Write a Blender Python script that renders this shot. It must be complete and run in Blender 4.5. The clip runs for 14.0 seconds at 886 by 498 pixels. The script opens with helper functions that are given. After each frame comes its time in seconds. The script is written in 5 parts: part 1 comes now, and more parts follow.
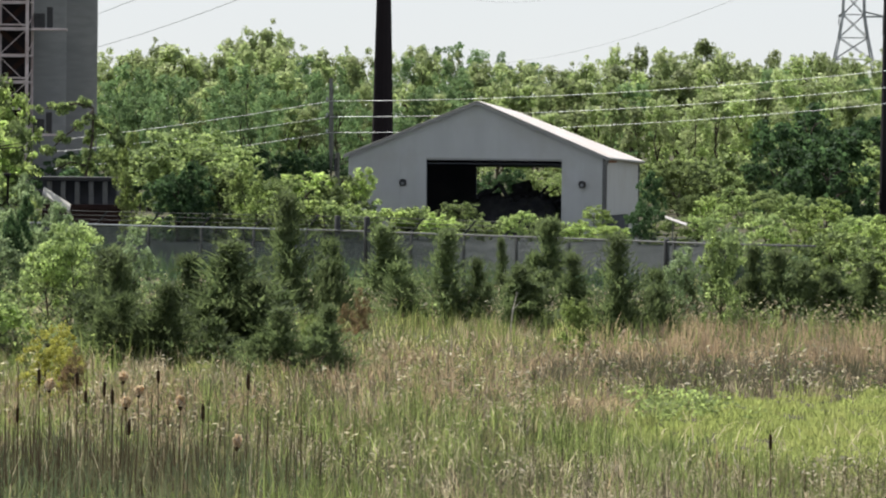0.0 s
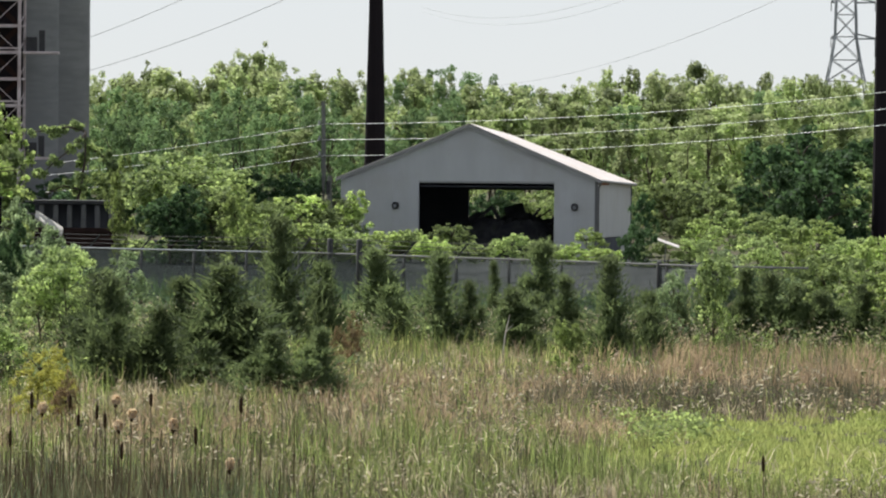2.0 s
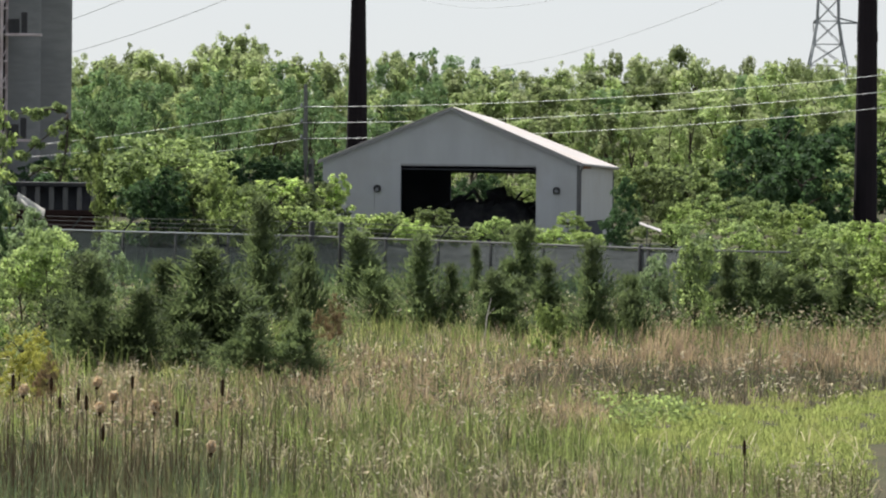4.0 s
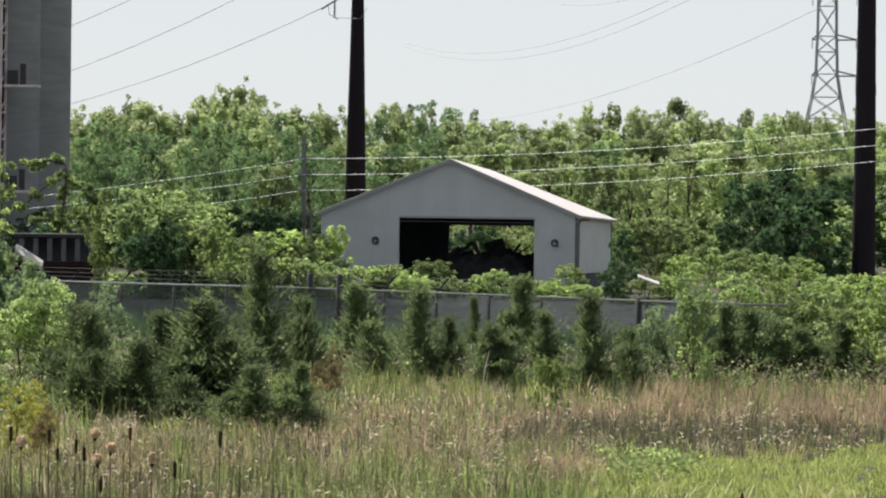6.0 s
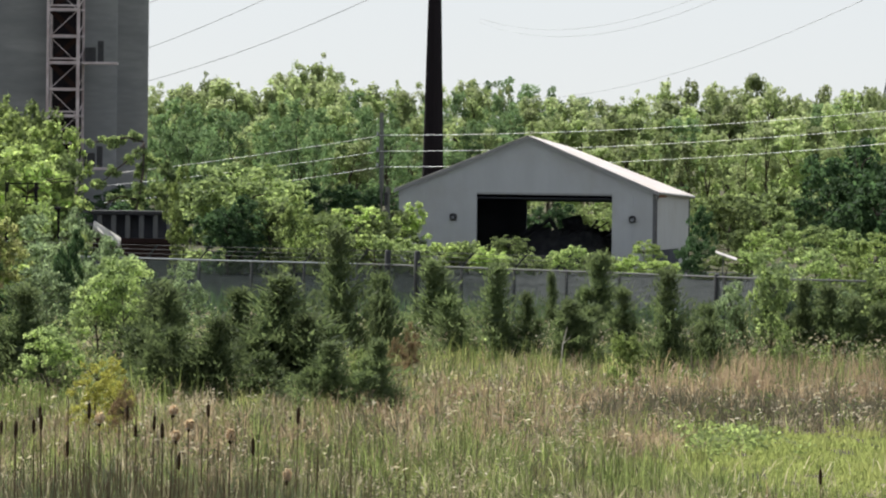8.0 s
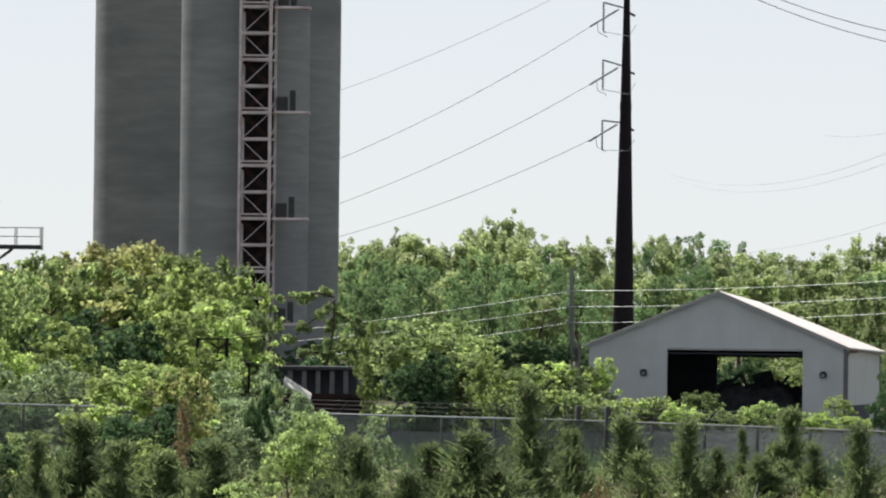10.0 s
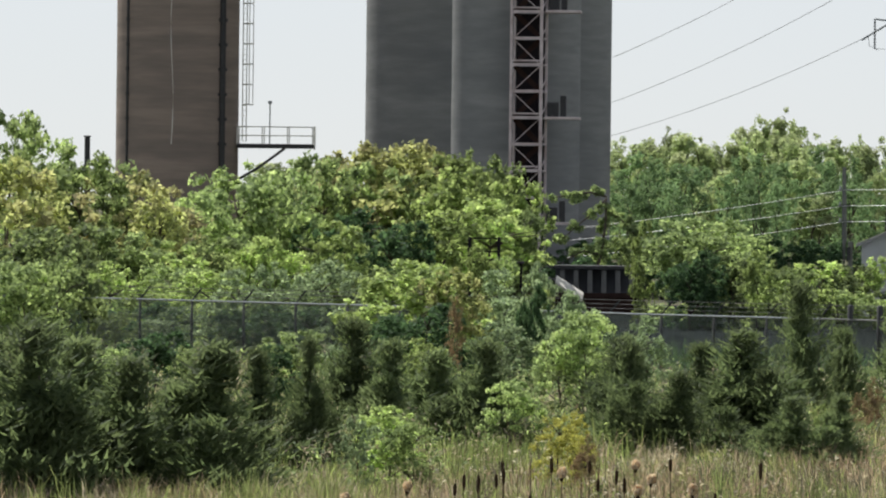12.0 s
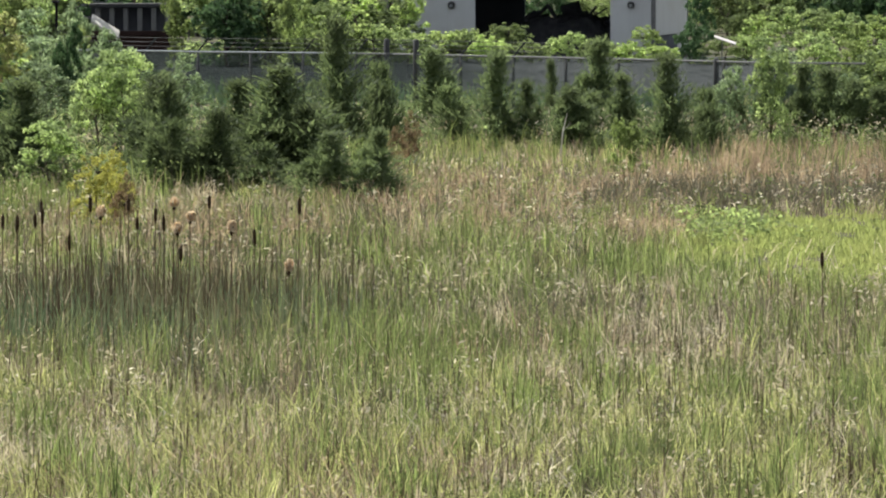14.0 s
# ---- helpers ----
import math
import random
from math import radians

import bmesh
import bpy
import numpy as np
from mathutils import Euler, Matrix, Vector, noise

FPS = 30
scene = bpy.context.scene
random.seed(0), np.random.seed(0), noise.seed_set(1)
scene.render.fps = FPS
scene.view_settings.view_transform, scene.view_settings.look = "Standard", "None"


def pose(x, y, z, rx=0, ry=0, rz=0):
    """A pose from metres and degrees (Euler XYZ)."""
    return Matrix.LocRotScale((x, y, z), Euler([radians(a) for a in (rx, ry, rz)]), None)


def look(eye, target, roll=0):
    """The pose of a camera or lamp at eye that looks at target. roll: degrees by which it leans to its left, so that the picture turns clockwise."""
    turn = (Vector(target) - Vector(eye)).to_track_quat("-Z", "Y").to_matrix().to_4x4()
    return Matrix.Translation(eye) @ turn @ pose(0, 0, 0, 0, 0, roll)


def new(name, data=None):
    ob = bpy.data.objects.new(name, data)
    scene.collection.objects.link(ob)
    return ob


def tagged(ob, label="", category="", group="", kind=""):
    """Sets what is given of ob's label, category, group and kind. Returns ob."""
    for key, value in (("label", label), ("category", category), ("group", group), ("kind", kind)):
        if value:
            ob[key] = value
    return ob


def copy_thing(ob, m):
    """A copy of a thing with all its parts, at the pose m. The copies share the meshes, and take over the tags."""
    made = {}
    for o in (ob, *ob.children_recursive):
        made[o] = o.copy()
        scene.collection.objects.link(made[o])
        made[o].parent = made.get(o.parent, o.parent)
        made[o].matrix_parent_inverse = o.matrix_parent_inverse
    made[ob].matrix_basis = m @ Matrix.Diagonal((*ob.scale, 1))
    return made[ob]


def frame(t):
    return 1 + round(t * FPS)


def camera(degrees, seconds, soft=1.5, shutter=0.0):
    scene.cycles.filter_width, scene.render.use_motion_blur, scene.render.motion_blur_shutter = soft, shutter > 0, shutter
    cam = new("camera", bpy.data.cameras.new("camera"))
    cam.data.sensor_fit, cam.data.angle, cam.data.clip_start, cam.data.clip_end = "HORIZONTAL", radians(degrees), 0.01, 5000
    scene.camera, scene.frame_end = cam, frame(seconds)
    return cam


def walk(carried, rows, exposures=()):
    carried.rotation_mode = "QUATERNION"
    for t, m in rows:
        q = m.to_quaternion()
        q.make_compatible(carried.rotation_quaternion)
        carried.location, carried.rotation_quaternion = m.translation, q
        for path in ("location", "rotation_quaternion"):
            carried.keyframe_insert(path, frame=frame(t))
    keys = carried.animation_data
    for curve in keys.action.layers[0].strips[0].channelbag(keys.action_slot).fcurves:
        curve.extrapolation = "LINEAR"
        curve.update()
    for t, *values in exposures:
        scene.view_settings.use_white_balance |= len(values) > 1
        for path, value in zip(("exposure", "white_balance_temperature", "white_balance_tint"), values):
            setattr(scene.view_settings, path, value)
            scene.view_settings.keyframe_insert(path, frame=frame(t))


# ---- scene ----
cam = camera(8.0, 14.0, soft=2.1)
EYE = 5.6
# seconds, yaw, pitch, roll: a hand-held pan from one spot
ROWS = [
    (0.0, 0.0120, -1.1804, -0.5842),
    (0.5, 0.0980, -1.1684, -0.6592),
    (1.0, 0.1688, -1.3531, -0.8122),
    (1.5, 0.1220, -1.1162, -0.7376),
    (2.0, -0.0574, -0.9738, -0.4909),
    (2.5, -0.0262, -0.9312, -0.4155),
    (3.0, -0.1183, -1.0242, -0.4310),
    (3.2, -0.1848, -1.1576, -0.4364),
    (5.3, -0.1247, -0.8138, -0.9304),
    (5.5, -0.1848, -0.7318, -0.8680),
    (6.0, -0.2336, -0.6529, -0.7686),
    (6.5, -0.1096, -0.7108, -0.7572),
    (7.0, 0.1101, -0.8466, -0.7544),
    (7.2, 0.1275, -0.9112, -0.7249),
    (9.3, 1.2890, -0.2105, -0.6226),
    (9.5, 1.3893, 0.0015, -0.6098),
    (10.0, 2.1886, 0.5126, -0.6609),
    (10.5, 3.1164, 1.0497, -0.4474),
    (11.0, 3.6705, 0.7430, -0.5625),
    (11.5, 4.2617, -0.1915, -0.8465),
    (12.0, 4.6474, -0.4269, -0.6507),
    (12.5, 3.4078, -0.4441, -0.5033),
    (12.8, 2.2682, -0.7489, -0.3612),
    (13.0, 1.6722, -1.0021, -0.3002),
    (13.5, 0.6866, -2.1047, -0.1978),
    (14.0, 0.4443, -2.7879, 0.1267),
]
walk(cam, [(t, pose(0, 0, EYE, 90 + pitch, roll, yaw)) for t, yaw, pitch, roll in ROWS],
     exposures=((0.0, 0.18), (1.5, 0.13), (5.5, 0.12), (9.5, 0.2), (10.0, 0.2), (11.0, 0.11), (12.0, 0.11), (12.5, 0.18), (13.0, 0.03), (13.5, -0.22), (14.0, 0.34)))

# ---- light ----
SUN_EL, SUN_AZ = 53.0, -36.0  # degrees; azimuth from straight ahead, to the right positive
world = bpy.data.worlds.new("sky")
scene.world = world
world.use_nodes = True
wn = world.node_tree
sky = wn.nodes.new("ShaderNodeTexSky")
sky.sky_type = "NISHITA"
sky.sun_disc = False
sky.sun_elevation = radians(SUN_EL)
sky.sun_rotation = radians(SUN_AZ)
sky.air_density, sky.dust_density, sky.ozone_density = 0.55, 0.25, 2.0
haze = wn.nodes.new("ShaderNodeMix")  # thin white haze over the clear sky
haze.data_type = "RGBA"
way = wn.nodes.new("ShaderNodeTexCoord")
parts = wn.nodes.new("ShaderNodeSeparateXYZ")
thick = wn.nodes.new("ShaderNodeMapRange")  # thickest along the horizon
thick.inputs[1].default_value, thick.inputs[2].default_value = 0.02, 0.7
thick.inputs[3].default_value, thick.inputs[4].default_value = 0.85, 0.35
wn.links.new(way.outputs["Generated"], parts.inputs[0])
wn.links.new(parts.outputs["Z"], thick.inputs[0])
wn.links.new(thick.outputs[0], haze.inputs[0])
haze.inputs[7].default_value = (5.85, 5.95, 6.02, 1)
wn.links.new(sky.outputs[0], haze.inputs[6])
wn.links.new(haze.outputs[2], wn.nodes["Background"].inputs[0])
wn.nodes["Background"].inputs[1].default_value = 0.12
sun = new("sun", bpy.data.lights.new("sun", "SUN"))
sun.data.energy, sun.data.angle, sun.data.color = 6.2, radians(0.6), (0.98, 0.955, 0.895)
se, sa = radians(SUN_EL), radians(SUN_AZ)
sun.matrix_world = look((0, 0, 60), (-math.cos(se) * math.sin(sa), -math.cos(se) * math.cos(sa), 60 - math.sin(se)))

# ---- survey ----
K = 11212.0  # bearing units to the radian


def X(u, d):
    """Sideways place of bearing u at distance d."""
    return u * d / K


def Z(v, d):
    """Height of a sight line that drops by v, at distance d."""
    return EYE - v * d / K


def D(v):
    """Distance at which a sight line that drops by v meets the ground."""
    return EYE * K / v


def spot(u, v, d):
    return Vector((X(u, d), d, Z(v, d)))


# ---- materials ----
def nodes_of(name):
    m = bpy.data.materials.new(name)
    m.use_nodes = True
    return m, m.node_tree, m.node_tree.nodes["Principled BSDF"]


def link(t, a, b):
    t.links.new(a, b)


def mix(t, fac, a, b, kind="MIX"):
    n = t.nodes.new("ShaderNodeMix")
    n.data_type, n.blend_type = "RGBA", kind
    for sock, val in ((n.inputs[0], fac), (n.inputs[6], a), (n.inputs[7], b)):
        if isinstance(val, (int, float)):
            sock.default_value = val
        elif isinstance(val, tuple):
            sock.default_value = (*val[:3], 1)
        else:
            link(t, val, sock)
    return n.outputs[2]


def tex(t, scale, detail=4.0, stretch=(1, 1, 1), rough=0.6):
    c = t.nodes.new("ShaderNodeTexCoord")
    mp = t.nodes.new("ShaderNodeMapping")
    mp.inputs["Scale"].default_value = stretch
    n = t.nodes.new("ShaderNodeTexNoise")
    n.inputs["Scale"].default_value, n.inputs["Detail"].default_value, n.inputs["Roughness"].default_value = scale, detail, rough
    link(t, c.outputs["Object"], mp.inputs[0])
    link(t, mp.outputs[0], n.inputs["Vector"])
    return n.outputs["Fac"]


def ramp(t, fac, lo, hi):
    n = t.nodes.new("ShaderNodeMapRange")
    n.inputs[1].default_value, n.inputs[2].default_value = lo, hi
    link(t, fac, n.inputs[0])
    return n.outputs[0]


def surface(name, c1, c2, scale=1.0, stretch=(1, 1, 1), rough=0.8, metal=0.0, bump=0.1, c3=None, scale3=0.25, stretch3=(1, 1, 1), fine=6.0):
    """Two colours mixed by a grain, a third by larger stains, with relief."""
    m, t, p = nodes_of(name)
    grain = tex(t, scale, 6.0, stretch)
    col = mix(t, ramp(t, grain, 0.3, 0.7), c1, c2)
    if c3:
        col = mix(t, ramp(t, tex(t, scale3, 4.0, stretch3), 0.45, 0.7), col, c3)
    link(t, col, p.inputs["Base Color"])
    p.inputs["Roughness"].default_value, p.inputs["Metallic"].default_value = rough, metal
    p.inputs["Specular IOR Level"].default_value = 0.5 if rough < 0.8 else 0.15
    if bump:
        b = t.nodes.new("ShaderNodeBump")
        b.inputs["Strength"].default_value = bump
        b.inputs["Distance"].default_value = 0.05
        link(t, tex(t, scale * fine, 4.0, stretch), b.inputs["Height"])
        link(t, b.outputs[0], p.inputs["Normal"])
    return m


def foliage(name, c1, c2, c3, through_light=0.45, patch=0.5, tint=0.35):
    """Leaves: a colour of its own for each leaf, slow patches over the plant, light that comes through."""
    m, t, p = nodes_of(name)
    geo = t.nodes.new("ShaderNodeNewGeometry")
    info = t.nodes.new("ShaderNodeObjectInfo")
    col = mix(t, geo.outputs["Random Per Island"], c1, c2)
    col = mix(t, ramp(t, tex(t, patch, 2.0), 0.42, 0.66), col, c3)
    hue = t.nodes.new("ShaderNodeHueSaturation")
    spread = t.nodes.new("ShaderNodeMapRange")
    spread.inputs[3].default_value, spread.inputs[4].default_value = 1 - tint, 1 + tint
    link(t, info.outputs["Random"], spread.inputs[0])
    link(t, spread.outputs[0], hue.inputs["Value"])
    link(t, col, hue.inputs["Color"])
    p.inputs["Roughness"].default_value = 0.7
    p.inputs["Specular IOR Level"].default_value = 0.16
    link(t, hue.outputs[0], p.inputs["Base Color"])
    tr = t.nodes.new("ShaderNodeBsdfTranslucent")
    warm = mix(t, 0.35, hue.outputs[0], (1.0, 0.93, 0.5), "MULTIPLY")
    bright = t.nodes.new("ShaderNodeHueSaturation")
    bright.inputs["Value"].default_value = 1.7
    link(t, warm, bright.inputs["Color"])
    link(t, bright.outputs[0], tr.inputs[0])
    sh = t.nodes.new("ShaderNodeMixShader")
    sh.inputs[0].default_value = through_light
    link(t, p.outputs[0], sh.inputs[1])
    link(t, tr.outputs[0], sh.inputs[2])
    link(t, sh.outputs[0], t.nodes["Material Output"].inputs[0])
    return m


M_GROUND = surface("earth_and_thatch", (0.045, 0.055, 0.024), (0.095, 0.09, 0.048), 0.6, rough=0.95, bump=0.6, c3=(0.09, 0.07, 0.045), scale3=0.06)
M_SIDING = surface("pale_painted_siding", (0.47, 0.48, 0.48), (0.53, 0.54, 0.54), 1.2, (1, 1, 0.2), 0.6, 0.0, 0.15, (0.44, 0.435, 0.42), 0.35)
M_ROOF = surface("weathered_white_roof", (0.56, 0.52, 0.5), (0.66, 0.615, 0.6), 0.8, (1, 0.2, 1), 0.85, 0.0, 0.15, (0.6, 0.53, 0.48), 0.4)
M_TRIM = surface("grey_trim", (0.3, 0.3, 0.29), (0.36, 0.35, 0.34), 3.0, rough=0.6)
M_DARKTRIM = surface("dark_grey_trim", (0.12, 0.12, 0.12), (0.16, 0.16, 0.155), 3.0, rough=0.7)
# near-black that carries the shed's indoor shade in its base colour
M_INNERSHADE = surface("inner_shade_dark", (0.07, 0.076, 0.092), (0.1, 0.105, 0.122), 1.0, rough=0.9)
M_RUBBLE = surface("dark_rubble", (0.035, 0.038, 0.047), (0.085, 0.085, 0.09), 2.0, rough=0.95, bump=0.6)
M_CONCRETE = surface("grey_concrete", (0.215, 0.22, 0.218), (0.28, 0.285, 0.28), 1.3, (0.3, 0.3, 1.8), 0.9, 0.0, 0.3, (0.175, 0.182, 0.185), 0.3, (0.3, 0.3, 1.2))
M_CONCRETE_BROWN = surface("brown_stained_concrete", (0.22, 0.18, 0.152), (0.33, 0.268, 0.222), 0.9, (0.16, 0.16, 2.2), 0.9, 0.0, 0.3, (0.175, 0.148, 0.13), 0.3, (0.3, 0.3, 1.3))
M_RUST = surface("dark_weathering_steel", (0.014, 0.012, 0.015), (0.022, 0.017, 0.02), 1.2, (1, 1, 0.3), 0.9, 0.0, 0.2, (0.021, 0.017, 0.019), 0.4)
M_RUSTRED = surface("rusty_fascia", (0.22, 0.1, 0.06), (0.32, 0.16, 0.1), 3.0, rough=0.9, bump=0.2)
M_REDSTEEL = surface("faded_red_oxide_steel", (0.46, 0.39, 0.385), (0.68, 0.6, 0.6), 1.5, rough=0.7, bump=0.1, c3=(0.4, 0.31, 0.3), scale3=0.9)
M_GALV = surface("galvanised_steel", (0.22, 0.24, 0.25), (0.32, 0.34, 0.35), 4.0, rough=0.5, metal=0.5, bump=0.05)
M_PALESTEEL = surface("pale_painted_steel", (0.72, 0.72, 0.66), (0.84, 0.83, 0.77), 4.0, rough=0.5, bump=0.05)
M_DARKSTEEL = surface("dark_steel", (0.026, 0.027, 0.028), (0.045, 0.045, 0.045), 4.0, rough=0.75, metal=0.0, bump=0.05)
M_WIRE = surface("bright_aluminium_cable", (0.6, 0.61, 0.61), (0.92, 0.92, 0.9), 2.6, rough=0.65, metal=0.55, bump=0)
M_FARWIRE = surface("grey_cable", (0.4, 0.41, 0.42), (0.5, 0.51, 0.52), 3.0, rough=0.5, metal=0.3, bump=0)
M_MESH = surface("chain_link_wire", (0.19, 0.215, 0.2), (0.28, 0.3, 0.285), 6.0, rough=0.5, metal=0.4, bump=0)
M_POLEWOOD = surface("grey_weathered_pole_wood", (0.14, 0.145, 0.13), (0.21, 0.215, 0.195), 3.0, (1, 1, 0.1), 0.9, 0, 0.3)
M_BARK = surface("bark", (0.06, 0.05, 0.04), (0.12, 0.1, 0.08), 5.0, (1, 1, 0.3), 0.95, 0, 0.4)
M_OLDBRICK = surface("dark_red_masonry", (0.028, 0.016, 0.014), (0.045, 0.026, 0.022), 2.0, rough=0.9, bump=0.3)
M_PALESLAB = surface("pale_concrete_slab", (0.55, 0.52, 0.47), (0.66, 0.63, 0.57), 1.5, rough=0.9, bump=0.2)
M_CERAMIC = surface("grey_ceramic", (0.25, 0.26, 0.27), (0.32, 0.33, 0.34), 3.0, rough=0.3, bump=0)

F_FAR = foliage("far_leaves", (0.1669, 0.2331, 0.0976), (0.3116, 0.3893, 0.1758), (0.3152, 0.3508, 0.221), 0.55, 0.35, 0.35)
F_FARDARK = foliage("far_dark_leaves", (0.1024, 0.1756, 0.0932), (0.1754, 0.2581, 0.1171), (0.1452, 0.2171, 0.1115), 0.5, 0.35, 0.25)
F_SHRUB = foliage("yellow_green_leaves", (0.0773, 0.1063, 0.0355), (0.5184, 0.6566, 0.2569), (0.1966, 0.2501, 0.0992), 0.5, 0.6, 0.35)
F_MID = foliage("mid_green_leaves", (0.0483, 0.0748, 0.0282), (0.4393, 0.5491, 0.237), (0.1525, 0.2042, 0.0997), 0.5, 0.6, 0.4)
F_OLIVE = foliage("olive_leaves", (0.0862, 0.1078, 0.0414), (0.5411, 0.5862, 0.2587), (0.2809, 0.2517, 0.1544), 0.5, 0.5, 0.25)
F_SILVER = foliage("silver_green_leaves", (0.0598, 0.0837, 0.0463), (0.4198, 0.5379, 0.3226), (0.1329, 0.1818, 0.094), 0.45, 0.8, 0.2)
F_CEDAR = foliage("cedar_needles", (0.0585, 0.0857, 0.042), (0.1445, 0.1892, 0.0863), (0.1035, 0.1307, 0.0682), 0.5, 0.8, 0.25)
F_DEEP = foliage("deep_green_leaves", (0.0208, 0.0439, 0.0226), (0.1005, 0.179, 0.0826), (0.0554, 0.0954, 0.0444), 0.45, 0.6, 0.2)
F_YELLOW = foliage("yellowing_leaves", (0.17, 0.19, 0.045), (0.527, 0.504, 0.14), (0.288, 0.288, 0.072), 0.45, 1.2, 0.15)
F_RUSTLEAF = foliage("rust_brown_dead_leaves", (0.1, 0.07, 0.045), (0.36, 0.25, 0.16), (0.16, 0.15, 0.08), 0.45, 1.0, 0.15)
F_FLUFF = foliage("backlit_seed_fluff", (0.42, 0.325, 0.225), (0.9, 0.78, 0.62), (0.46, 0.37, 0.27), 0.38, 6.0, 0.05)
F_PALE = foliage("pale_dry_litter", (0.34, 0.3, 0.22), (0.85, 0.79, 0.64), (0.5, 0.42, 0.31), 0.35, 0.5, 0.05)
F_GREENBLADE = foliage("green_grass_blades", (0.0112, 0.0187, 0.0067), (0.4862, 0.5691, 0.2191), (0.1443, 0.1425, 0.0647), 0.4, 0.45, 0.05)
F_STRAW = foliage("straw_grass_blades", (0.0682, 0.056, 0.0366), (0.7683, 0.6853, 0.5236), (0.1916, 0.149, 0.1115), 0.35, 0.5, 0.05)
F_RUSSET = foliage("russet_seed_grass", (0.1657, 0.118, 0.0795), (0.5961, 0.4737, 0.3356), (0.2709, 0.2004, 0.1473), 0.35, 0.3, 0.05)
F_PURPLE = foliage("purple_brown_weeds", (0.0552, 0.0502, 0.0394), (0.2392, 0.2109, 0.1663), (0.092, 0.0955, 0.0613), 0.3, 0.4, 0.05)
F_LUSH = foliage("lush_blades", (0.0237, 0.0342, 0.0123), (0.646, 0.6679, 0.2959), (0.2518, 0.2652, 0.1111), 0.42, 0.6, 0.05)
F_FRESH = foliage("fresh_green_blades", (0.0163, 0.0275, 0.0103), (0.3272, 0.4071, 0.1522), (0.1071, 0.1308, 0.0558), 0.42, 0.5, 0.05)
F_HERB = foliage("low_herb_leaves", (0.036, 0.06, 0.0192), (0.27, 0.325, 0.1125), (0.12, 0.165, 0.06), 0.4, 0.6, 0.05)
F_LAWN = foliage("bright_turf_blades", (0.1328, 0.1715, 0.0504), (0.3779, 0.4364, 0.1652), (0.2962, 0.3221, 0.1285), 0.45, 0.5, 0.05)
F_REED = foliage("blue_green_reed_leaves", (0.05, 0.08, 0.045), (0.17, 0.22, 0.13), (0.16, 0.14, 0.09), 0.35, 0.3, 0.05)
M_BLEACHED = surface("bleached_wood", (0.5, 0.46, 0.4), (0.68, 0.64, 0.57), 8.0, rough=0.9, bump=0.1)
M_STALK = surface("dry_brown_stalk", (0.09, 0.065, 0.04), (0.16, 0.12, 0.075), 5.0, rough=0.9, bump=0.1)
M_SEEDHEAD = surface("dark_brown_seed_head", (0.035, 0.022, 0.013), (0.06, 0.035, 0.02), 20.0, rough=0.95, bump=0.3)


# ---- mesh helpers ----
def raw(name, verts, faces, material, smooth=False):
    me = bpy.data.meshes.new(name)
    me.from_pydata([tuple(v) for v in verts], [], faces)
    me.materials.append(material)
    if smooth:
        me.polygons.foreach_set("use_smooth", [True] * len(me.polygons))
    me.update()
    return me


def bag(name, verts, sizes, material):
    """A mesh of loose polygons with the given corner counts; the corners run through verts in order."""
    me = bpy.data.meshes.new(name)
    nv = len(verts)
    me.vertices.add(nv)
    me.vertices.foreach_set("co", np.asarray(verts, dtype=np.float32).ravel())
    sizes = np.asarray(sizes, dtype=np.int32)
    me.loops.add(nv)
    me.loops.foreach_set("vertex_index", np.arange(nv, dtype=np.int32))
    me.polygons.add(len(sizes))
    starts = np.concatenate(([0], np.cumsum(sizes)[:-1])).astype(np.int32)
    me.polygons.foreach_set("loop_start", starts)
    me.materials.append(material)
    me.update(calc_edges=True)
    return me


